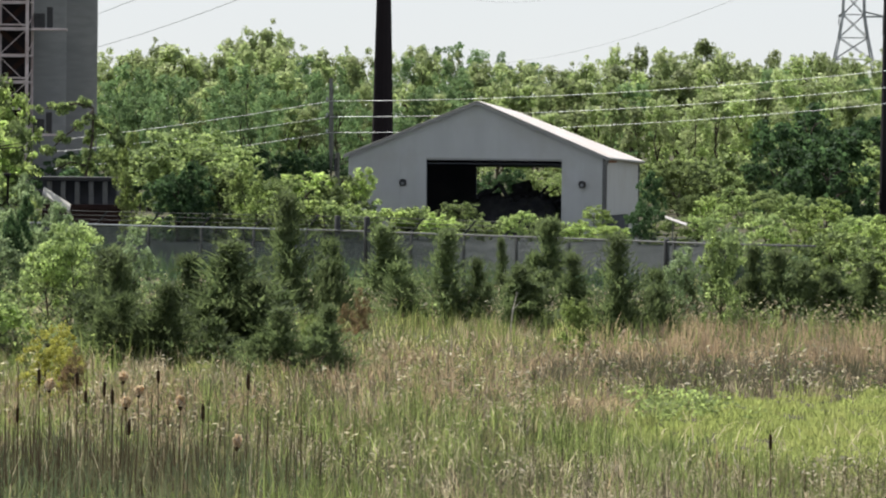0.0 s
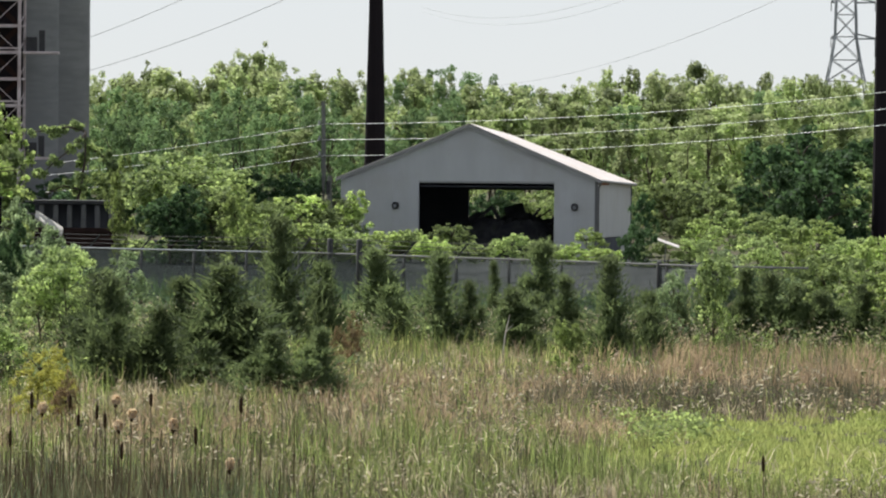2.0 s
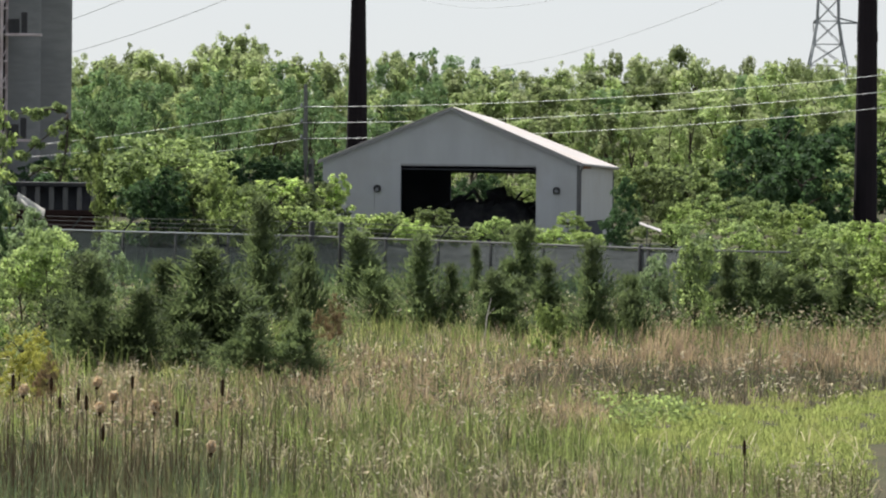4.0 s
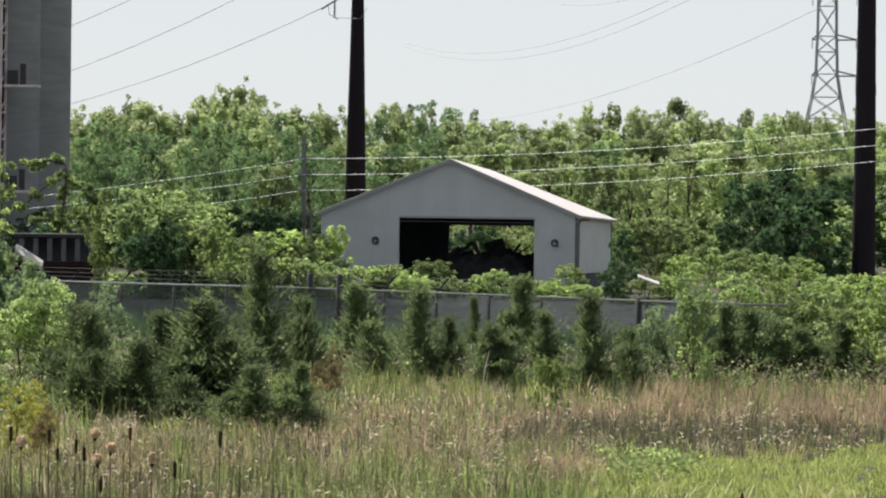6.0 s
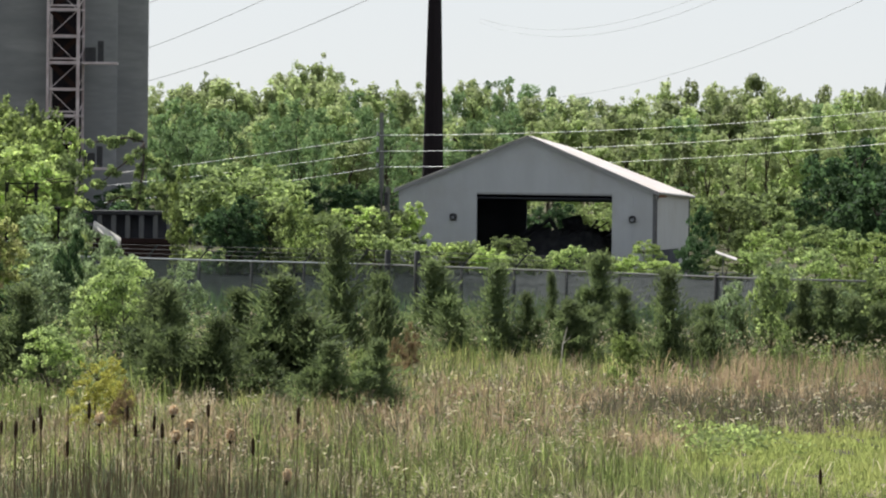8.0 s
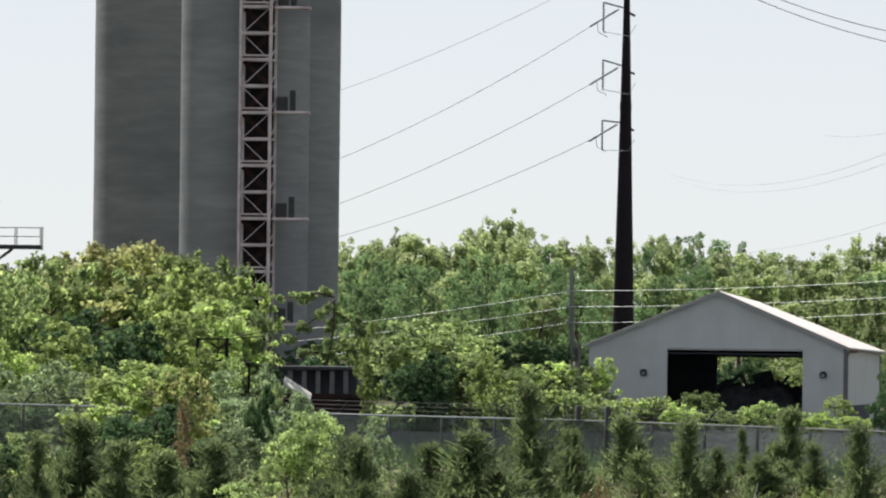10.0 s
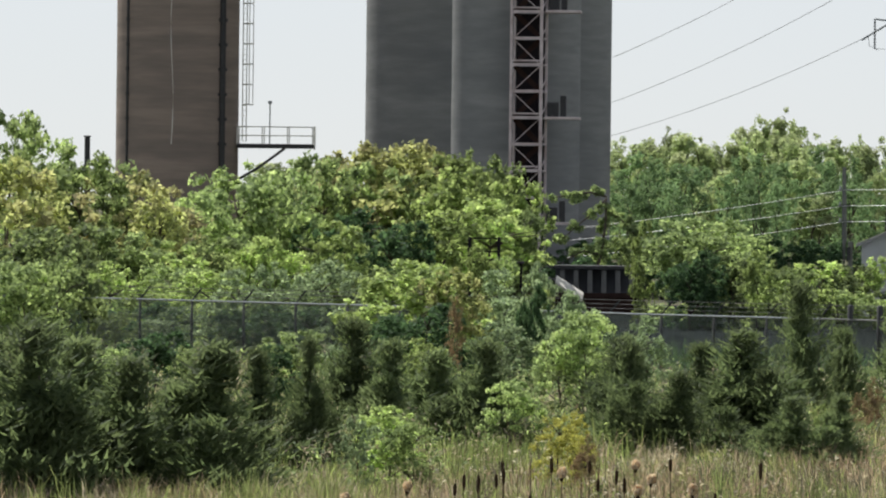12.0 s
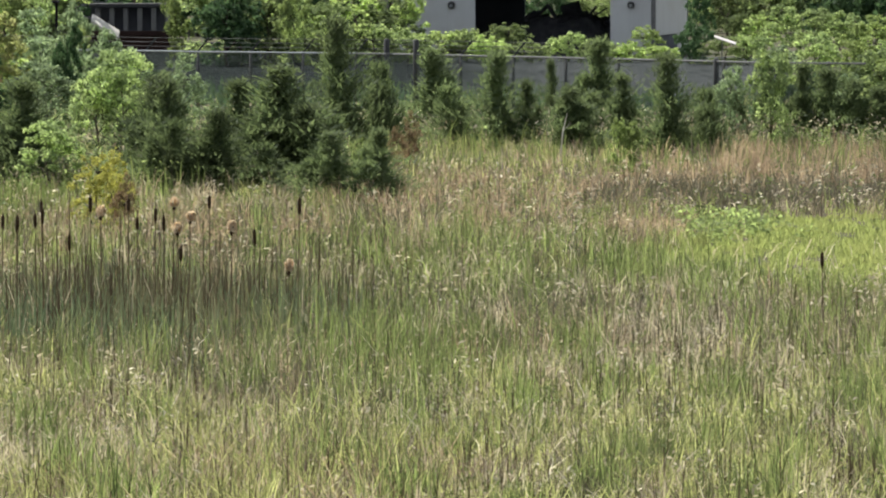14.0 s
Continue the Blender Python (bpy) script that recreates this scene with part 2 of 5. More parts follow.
class Shape:
    """Gathers boxes, tubes and lathes into one mesh."""

    def __init__(self):
        self.v, self.f = [], []

    def add(self, verts, faces):
        o = len(self.v)
        self.v += [Vector(p) for p in verts]
        self.f += [tuple(i + o for i in f) for f in faces]
        return self

    def box(self, x0, x1, y0, y1, z0, z1, bevel=0.0):
        b = min(bevel, (x1 - x0) / 3, (y1 - y0) / 3, (z1 - z0) / 3)
        if b <= 0:
            return self.add([(x, y, z) for z in (z0, z1) for y in (y0, y1) for x in (x0, x1)],
                            [(0, 2, 3, 1), (4, 5, 7, 6), (0, 1, 5, 4), (2, 6, 7, 3), (0, 4, 6, 2), (1, 3, 7, 5)])
        rings = []
        for z, i in ((z0, b), (z0 + b, 0), (z1 - b, 0), (z1, b)):
            rings.append([(x0 + i + b, y0 + i, z), (x1 - i - b, y0 + i, z), (x1 - i, y0 + i + b, z), (x1 - i, y1 - i - b, z),
                          (x1 - i - b, y1 - i, z), (x0 + i + b, y1 - i, z), (x0 + i, y1 - i - b, z), (x0 + i, y0 + i + b, z)])
        faces = [tuple(range(7, -1, -1)), tuple(range(24, 32))]
        for r in range(3):
            for k in range(8):
                faces.append((r * 8 + k, r * 8 + (k + 1) % 8, r * 8 + 8 + (k + 1) % 8, r * 8 + 8 + k))
        return self.add([p for r in rings for p in r], faces)

    def beam(self, a, b, w, h=None):
        """A square bar from a to b."""
        return self.tube([a, b], [w / 2 * 1.414] * 2, 4, spin=math.pi / 4, flat=(1.0, (h or w) / w))

    def tube(self, pts, radii, seg=8, spin=0.0, flat=(1.0, 1.0), caps=True):
        pts = [Vector(p) for p in pts]
        verts, faces = [], []
        for i, p in enumerate(pts):
            way = (pts[min(i + 1, len(pts) - 1)] - pts[max(i - 1, 0)]).normalized()
            side = way.cross(Vector((0, 0, 1)))
            side = Vector((1, 0, 0)) if side.length < 1e-3 else side.normalized()
            up = side.cross(way)
            for k in range(seg):
                a = 2 * math.pi * k / seg + spin
                verts.append(p + side * (math.cos(a) * radii[i] * flat[0]) + up * (math.sin(a) * radii[i] * flat[1]))
        for i in range(len(pts) - 1):
            for k in range(seg):
                k2 = (k + 1) % seg
                faces.append((i * seg + k, i * seg + k2, (i + 1) * seg + k2, (i + 1) * seg + k))
        if caps:
            faces += [tuple(range(seg - 1, -1, -1)), tuple(range((len(pts) - 1) * seg, len(pts) * seg))]
        return self.add(verts, faces)

    def mesh(self, name, material, smooth=False):
        return raw(name, self.v, self.f, material, smooth)


def part(name, shape, material, parent, label="", smooth=False, at=None):
    me = shape.mesh(name, material, smooth) if isinstance(shape, Shape) else shape
    ob = new(name, me)
    ob.parent = parent
    if at is not None:
        ob.location = at
    if label:
        ob["label"] = label
    return ob


def thing(name, place, label, category, group="", kind="", turn=0.0):
    ob = new(name)
    ob.matrix_basis = Matrix.Translation(place) @ Matrix.Rotation(turn, 4, "Z")
    return tagged(ob, label, category, group, kind)


# ---- ground ----
gv = [(-3000, -400, 0), (3000, -400, 0), (3000, 4600, 0), (-3000, 4600, 0)]
tagged(new("ground", raw("ground", gv, [(0, 1, 2, 3)], M_GROUND)), "rough earth and thatch under wild grass", "ground", kind="structure")


# ---- shed ----
def build_shed():
    d0 = 306.0
    turn = radians(-9.8)
    w, dep, eave, ridge, mid = 12.5, 12.0, 3.89, 6.4, 6.3
    shed = thing("shed", (X(-168.7, d0), d0, 0), "pale grey gabled shed with a wide open doorway, in weeds", "shed", turn=turn)
    dl, dr, top = 3.82, 10.42, 3.7
    th = 0.18

    def rise(x):
        return eave + (ridge - eave) * (x / mid if x < mid else (w - x) / (w - mid))

    def wall(poly, y, name, material, thick=th):
        n = len(poly)
        s = Shape()
        s.add([(x, y, z) for x, z in poly] + [(x, y + thick, z) for x, z in poly],
              [tuple(range(n)), tuple(range(2 * n - 1, n - 1, -1))] + [(i, i + n, (i + 1) % n + n, (i + 1) % n) for i in range(n)])
        return part(name, s, material, shed)

    # front: broad siding boards, each a little proud of the next
    edges = [0.0, 1.27, 2.55, dl]
    for a, b in zip(edges, edges[1:]):
        wall([(a, 0), (b - 0.006, 0), (b - 0.006, min(rise(b), top)), (a, min(rise(a), top))], 0, "siding_panel", M_SIDING)
    edges = [dr, 11.46, w]
    for a, b in zip(edges, edges[1:]):
        za, zb = min(rise(a), top), min(rise(b), top)
        wall([(a, 0), (b - 0.006, 0), (b - 0.006, zb), (a, za)], 0, "siding_panel", M_SIDING)
    wall([(0, top), (w, top), (w, eave), (mid, ridge), (0, eave)], 0, "gable", M_SIDING)
    wall([(dl, top - 0.09), (dr, top - 0.09), (dr, top - 0.002), (dl, top - 0.002)], -0.03, "door_header", M_TRIM, 0.1)
    # back wall with its own opening, coloured dark for the shade indoors
    bl, br, bt = 4.28, 10.0, 3.2
    wall([(0, 0), (bl, 0), (bl, bt), (0, bt)], dep - th, "back_wall", M_INNERSHADE)
    wall([(br, 0), (w, 0), (w, bt), (br, bt)], dep - th, "back_wall", M_INNERSHADE)
    wall([(0, bt), (w, bt), (w, 3.4), (mid, 5.6), (0, 3.4)], dep - th, "back_gable", M_INNERSHADE)
    # side walls; dark linings added to put the interior's shade into colour
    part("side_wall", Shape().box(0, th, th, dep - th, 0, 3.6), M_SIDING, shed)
    part("wall_lining", Shape().box(th, th + 0.05, th, dep - th, 0, 3.6), M_INNERSHADE, shed)
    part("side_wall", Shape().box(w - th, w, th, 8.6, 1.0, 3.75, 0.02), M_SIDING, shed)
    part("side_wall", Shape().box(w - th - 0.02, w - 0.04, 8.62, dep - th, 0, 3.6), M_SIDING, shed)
    # dark fill added for the void below the raised side panel
    part("foundation_wall", Shape().box(w - th, w - 0.06, th, 8.6, 0, 0.98), M_INNERSHADE, shed)
    part("wall_lining", Shape().box(w - th - 0.07, w - th - 0.02, th, dep - th, 0, 3.55), M_INNERSHADE, shed)
    part("front_lining", Shape().box(th, dl, th, th + 0.05, 0, 3.7), M_INNERSHADE, shed)
    part("front_lining", Shape().box(dr, w - th, th, th + 0.05, 0, 3.7), M_INNERSHADE, shed)
    # floor and ceiling take the same painted shade
    part("floor_slab", Shape().box(0.1, w - 0.1, 0.1, dep - 0.1, -0.1, 0.05), M_INNERSHADE, shed)
    part("ceiling_lining", Shape().box(th + 0.06, w - th - 0.08, th + 0.06, dep - th, 3.42, 3.47), M_INNERSHADE, shed)
    # roof: two sagging slopes in strips of sheeting
    o, n = 0.22, 9
    for side in (0, 1):
        roof = None
        for k in range(n):
            y0, y1 = -o + k * (dep + 2 * o) / n, -o + (k + 1) * (dep + 2 * o) / n - 0.012
            pts = []
            for y in (y0, y1):
                f = max(0.0, y / dep)
                rz, ez = ridge + 0.05 - 0.5 * f, eave - 0.02 - 0.24 * f
                ex = -o if side == 0 else w + o
                ez -= o * (ridge - eave) / mid
                pts += [(mid, y, rz), (ex, y, ez), (mid, y, rz + 0.035), (ex, y, ez + 0.035)]
            s = Shape().add(pts, [(0, 1, 5, 4), (2, 6, 7, 3), (0, 2, 3, 1), (4, 5, 7, 6), (1, 3, 7, 5), (0, 4, 6, 2)])
            part("roof_sheet", s, M_ROOF, shed)
    for side in (0, 1):
        ex = -o if side == 0 else w + o
        a = Vector((mid, -o - 0.03, ridge - 0.04))
        b = Vector((ex, -o - 0.03, eave - 0.11 - o * 0.4))
        part("bargeboard", Shape().beam(a, b, 0.05, 0.1), M_TRIM, shed)
    part("fascia", Shape().box(w + 0.02, w + 0.1, 0.5, 3.4, eave - 0.34, eave - 0.2, 0.01), M_RUSTRED, shed, "rust-red bare fascia board")
    part("gutter", Shape().tube([(w + 0.2, -0.1, eave - 0.13), (w + 0.2, dep, eave - 0.38)], [0.07, 0.07], 8), M_TRIM, shed)
    part("downspout", Shape().tube([(w + 0.17, 0.12, eave - 0.2), (w + 0.06, 0.12, eave - 0.5), (w + 0.05, 0.12, 0.2)], [0.05] * 3, 8), M_DARKTRIM, shed)
    part("corner_trim", Shape().box(w - 0.1, w + 0.03, -0.03, 0.14, 0.1, eave - 0.12, 0.01), M_DARKTRIM, shed)
    for lx in (2.7, 11.44):
        lamp = part("wall_lamp", Shape().box(lx - 0.17, lx + 0.17, -0.05, -0.002, 2.31, 2.65, 0.03), M_TRIM, shed, "round grey wall lamp", at=(0, 0, 0))
        part("lamp_hood", Shape().tube([(lx, -0.04, 2.5), (lx, -0.16, 2.5), (lx, -0.26, 2.47)], [0.14, 0.18, 0.12], 14), M_DARKSTEEL, lamp)
        part("lens", Shape().tube([(lx, -0.25, 2.46), (lx, -0.29, 2.45)], [0.09, 0.07], 12), M_CERAMIC, lamp)
    # heap of dark wreckage inside
    rng = random.Random(5)
    m = shed.matrix_basis

    def inside(x, y):
        return m @ Vector((x, y, 0.05))

    heap = thing("rubble_heap", inside(7.6, 6.5), "dark heap of rubble and twisted scrap inside the shed", "rubble", turn=turn)
    v, f = [], []
    nx, ny = 34, 22
    for j in range(ny):
        for i in range(nx):
            x, y = -3.9 + 7.6 * i / (nx - 1), -3 + 6 * j / (ny - 1)
            e = max(0.0, 1 - (x / 4.2) ** 2 - (y / 3.1) ** 2)
            h = 2.7 * e ** 0.6 * (0.75 + 0.5 * noise.noise(Vector((x * 0.8, y * 0.8, 3)))) + 0.35 * e * noise.noise(Vector((x * 2.6, y * 2.6, 0)))
            h = min(h, 1.75 + 0.5 * noise.noise(Vector((x * 1.1, y * 1.1, 5))) + 0.45 * noise.noise(Vector((x * 3.1, y * 3.1, 2))))
            v.append((x, y, max(0.0, h)))
    f = [(j * nx + i, j * nx + i + 1, (j + 1) * nx + i + 1, (j + 1) * nx + i) for j in range(ny - 1) for i in range(nx - 1)]
    part("mound", raw("mound", v, f, M_RUBBLE), None, heap)
    for k in range(22):
        a = Vector((rng.uniform(-3.0, 2.6), rng.uniform(-2, 2), rng.uniform(1.0, 1.7)))
        b = a + Vector((rng.uniform(-1.1, 1.1), rng.uniform(-0.6, 0.6), rng.uniform(-0.3, 0.75)))
        part("scrap_beam", Shape().beam(a, b, rng.uniform(0.06, 0.2)), M_RUBBLE, heap)
    part("scrap_drum", Shape().tube([(-0.6, 0.4, 1.9), (0.3, 0.5, 2.2)], [0.45, 0.42], 14), M_RUBBLE, heap)
    part("scrap_sheet", Shape().box(1.0, 2.4, -0.5, 0.5, 1.32, 1.38), M_TRIM, heap)
    sheet = thing("loose_roof_sheet", spot(412, 173, 281.0) - Vector((0, 0, 0.1)), "pale sheet of roofing thrown into the bushes", "sheet")
    part("panel", Shape().add([(-0.48, 0, 0.14), (0.46, 0, -0.2), (0.5, 0.6, -0.1), (-0.46, 0.6, 0.22), (-0.48, 0, 0.11), (0.46, 0, -0.23), (0.5, 0.6, -0.13), (-0.46, 0.6, 0.19)],
         [(0, 1, 2, 3), (7, 6, 5, 4), (0, 4, 5, 1), (1, 5, 6, 2), (2, 6, 7, 3), (3, 7, 4, 0)]), M_ROOF, sheet)
    part("batten", Shape().tube([(-0.2, 0.5, -2.3), (-0.1, 0.5, 0.2)], [0.03, 0.03], 6), M_POLEWOOD, sheet)


build_shed()


# ---- silos ----
def silo_body(r, h, step=2.4, seg=120):
    """A shaft cast in lifts, with a shallow joint between them."""
    s = Shape()
    pts, rad = [], []
    z = 0.0
    while z < h - 0.01:
        z1 = min(h, z + step)
        k = 1 + 0.0007 * math.sin(z * 7.3)
        pts += [(0, 0, z + 0.02), (0, 0, z1 - 0.02), (0, 0, z1 - 0.019)]
        rad += [r * k, r * k, r * k - 0.002]
        z = z1
    return s.tube(pts, rad, seg)


def build_silos():
    sil = []
    for u0, u1, d in ((-1051, -757, 406.0), (-898, -670, 389.0), (-843, -615, 404.0)):
        r = (u1 - u0) / 2 * d / K
        ob = thing("silo", (X((u0 + u1) / 2, d), d, 0), "tall grey concrete silo streaked with dark stains", "silo", "grey concrete silos")
        part("shaft", silo_body(r, 40.0), M_CONCRETE, ob, smooth=False)
        part("roof_cap", Shape().tube([(0, 0, 40.0), (0, 0, 40.4)], [r + 0.2, r + 0.2], 40), M_CONCRETE, ob)
    # stair tower before the middle silo
    d = 382.5
    x0, x1 = X(-793, d), X(-733, d)
    st = thing("stair_tower", ((x0 + x1) / 2, d, 0), "faded red steel scaffold stair tower against the silos", "stair tower")
    hw, dp, lift = (x1 - x0) / 2, 1.5, 47.0 * d / K
    tall = 34.0
    for px, py, wd in ((-hw, 0, 0.17), (hw - 0.22, 0, 0.2), (-hw + 0.1, dp, 0.14), (hw, dp, 0.15)):
        part("post", Shape().box(px - wd / 2, px + wd / 2, py - wd / 2, py + wd / 2, 0, tall, 0.02), M_REDSTEEL, st)
    zs = Z(-151, d) - 6 * lift
    k = 0
    while zs + k * lift < tall:
        z = zs + k * lift
        if z > 0.3:
            part("crossbar", Shape().box(-hw + 0.09, hw - 0.33, -0.05, 0.05, z - 0.09, z + 0.09), M_REDSTEEL, st)
            if k % 2 == 0:
                part("crossbar", Shape().box(-hw + 0.09, hw - 0.33, -0.04, 0.06, z + 0.2, z + 0.3), M_REDSTEEL, st)
            part("landing", Shape().box(-hw + 0.1, hw - 0.1, 0.2, dp - 0.1, z - 0.04, z + 0.02), M_DARKSTEEL, st)
            a, b = (-hw + 0.15, hw - 0.35) if k % 2 else (hw - 0.35, -hw + 0.15)
            part("brace", Shape().beam((a, 0.3, z + 0.05), (b, 0.3, z + lift - 0.1), 0.05), M_REDSTEEL, st)
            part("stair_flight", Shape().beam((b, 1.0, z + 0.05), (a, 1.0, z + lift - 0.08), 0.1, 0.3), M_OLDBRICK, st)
            # dark sheet added so that the tower's inside stays dim
            part("back_panel", Shape().box(-hw + 0.2, hw - 0.1, dp - 0.02, dp + 0.02, z + 0.06, z + lift - 0.1), M_RUST, st, "dark backing added behind the stairs")
            part("side_bar", Shape().beam((hw - 0.2, 0, z), (hw, dp, z), 0.09), M_REDSTEEL, st)
            part("side_brace", Shape().beam((hw - 0.2, 0, z + 0.1), (hw, dp, z + lift * 0.5), 0.06), M_REDSTEEL, st)
        k += 1
    for v in (-714, -526, -340, -151, 36):
        z = Z(v, d)
        tip = X(-670, d) - (x0 + x1) / 2
        part("platform", Shape().box(hw + 0.02, tip, -0.1, 1.4, z - 0.09, z + 0.07, 0.02), M_REDSTEEL, st)
        part("equipment_box", Shape().box(hw + 0.12, hw + 0.78, 0.9, 1.4, z + 0.08, z + 0.95, 0.03), M_DARKSTEEL, st, "small dark metal box")
        part("door_frame", Shape().box(hw + 0.9, hw + 1.25, 1.0, 1.4, z + 0.08, z + 1.35, 0.02), M_DARKSTEEL, st)
    # the brown silo with its ladder and gangway
    d = 396.0
    u0, u1 = -1497.0, -1279.0
    r = (u1 - u0) / 2 * d / K
    cx = X((u0 + u1) / 2, d)
    ob = thing("silo", (cx, d, 0), "tall brown-stained concrete silo with dark pipes", "silo")
    part("shaft", silo_body(r, 40.0, 2.4), M_CONCRETE_BROWN, ob)
    part("roof_cap", Shape().tube([(0, 0, 40.0), (0, 0, 40.4)], [r + 0.2, r + 0.2], 40), M_CONCRETE_BROWN, ob)
    for u, rad in ((-1468, 0.09), (-1300, 0.2)):
        px = X(u, d) - cx
        py = -math.sqrt(max(0.0, r * r - px * px)) - rad * 0.6
        pipe = part("pipe", Shape().tube([(px, py, 0.2), (px, py, 38)], [rad, rad], 10), M_DARKSTEEL, ob, "dark stained downpipe")
        for k in range(24):
            part("pipe_clamp", Shape().tube([(px, py, 1.2 + 1.55 * k), (px, py, 1.4 + 1.55 * k)], [rad * 1.5] * 2, 10), M_DARKSTEEL, pipe)
    streak = X(-1385, d) - cx
    part("water_streak", Shape().tube([(streak + 0.1 * math.sin(k), -math.sqrt(r * r - streak * streak) + 0.005, 9 + k * 1.6) for k in range(9)],
         [0.03 + 0.012 * math.sin(k * 2.1) for k in range(9)], 5), M_PALESLAB, ob, "pale mineral streak")
    lad = thing("caged_ladder", (X(-1262, d), d - 0.3, 0), "pale steel ladder in a safety cage beside the brown silo", "ladder")
    zb, zt = Z(-169, d), 36.0
    for px in (-0.3, -0.05):
        part("rail", Shape().tube([(px, 0, Z(-104, d)), (px, 0, zt)], [0.035] * 2, 6), M_PALESTEEL, lad)
    for px in (0.12, 0.36):
        part("cage_bar", Shape().tube([(px, -0.1, zb), (px, -0.1, zt)], [0.03] * 2, 6), M_PALESTEEL, lad)
    z = zb
    while z < zt:
        part("cage_hoop", Shape().tube([(-0.3, 0, z), (-0.15, -0.45, z), (0.2, -0.45, z), (0.36, -0.1, z), (0.2, 0.3, z), (-0.3, 0.05, z)], [0.04] * 6, 5), M_PALESTEEL, lad)
        z += 36.0 * d / K
    z = Z(-104, d)
    while z < zt:
        part("rung", Shape().tube([(-0.3, 0, z), (-0.05, 0, z)], [0.018] * 2, 5), M_PALESTEEL, lad)
        z += 0.32
    zd = Z(-100, d)
    gx0, gx1 = X(-1278, d), X(-1142, d)
    gw = thing("gangway", (gx0, d - 0.4, zd), "pale railed steel gangway beside the brown silo", "gangway")
    L = gx1 - gx0
    part("deck", Shape().box(0, L, -0.6, 0.6, -0.3, -0.02, 0.03), M_DARKSTEEL, gw)
    for py in (-0.58, 0.58):
        for h in (0.5, 1.05):
            part("handrail", Shape().tube([(0, py, h), (L, py, h)], [0.035] * 2, 6), M_PALESTEEL, gw)
        for k in range(4):
            x = 0.02 + k * (L - 0.04) / 3
            part("rail_post", Shape().tube([(x, py, -0.04), (x, py, 1.07)], [0.04] * 2, 6), M_PALESTEEL, gw)
    part("end_post", Shape().box(L - 0.02, L + 0.1, -0.1, 0.1, -0.35, 1.1), M_PALESTEEL, gw)
    part("strut", Shape().beam((L * 0.62, 0, -0.3), (L * 0.25, 0, -1.6), 0.16), M_DARKSTEEL, gw)
    part("strut", Shape().beam((L * 0.25, 0, -1.6), (-0.2, 0, -2.4), 0.16), M_DARKSTEEL, gw)
    part("lamp_mast", Shape().tube([(L * 0.42, 0, 0), (L * 0.42, 0, 2.55)], [0.04] * 2, 6), M_GALV, gw)
    part("mast_head", Shape().box(L * 0.42 - 0.12, L * 0.42 + 0.12, -0.12, 0.12, 2.5, 2.7, 0.03), M_GALV, gw)


build_silos()


# ---- poles, wires ----
def sag(a, b, drop, n=24):
    return [a.lerp(b, i / n) - Vector((0, 0, drop * 4 * (i / n) * (1 - i / n))) for i in range(n + 1)]


def cable(a, b, drop, r, material, label, group):
    s = Shape().tube(sag(a, b, drop), [r] * 25, 5)
    return tagged(new("cable", s.mesh("cable", material, True)), label, "cable", group)


def steel_pole(u, d, h, r0, r1, label):
    ob = thing("transmission_pole", (X(u, d), d, 0), label, "pole", "steel transmission poles")
    n = 12
    part("shaft", Shape().tube([(0, 0, h * i / n) for i in range(n + 1)], [r0 + (r1 - r0) * (i / n) for i in range(n + 1)], 12), M_RUST, ob)
    for k in range(1, 3):
        z = h * k / 3
        rr = r0 + (r1 - r0) * k / 3
        part("joint_collar", Shape().tube([(0, 0, z - 0.5), (0, 0, z + 0.05)], [rr + 0.03, rr + 0.02], 12), M_RUST, ob)
    part("base_plate", Shape().tube([(0, 0, 0.0), (0, 0, 0.15)], [r0 * 1.35] * 2, 12), M_RUST, ob)
    return ob


def insulator(a, b, parent, name="insulator"):
    n = 9
    pts = [Vector(a).lerp(Vector(b), i / (2 * n)) for i in range(2 * n + 1)]
    part(name, Shape().tube(pts, [0.035 if i % 2 else 0.085 for i in range(2 * n + 1)], 8), M_CERAMIC, parent)


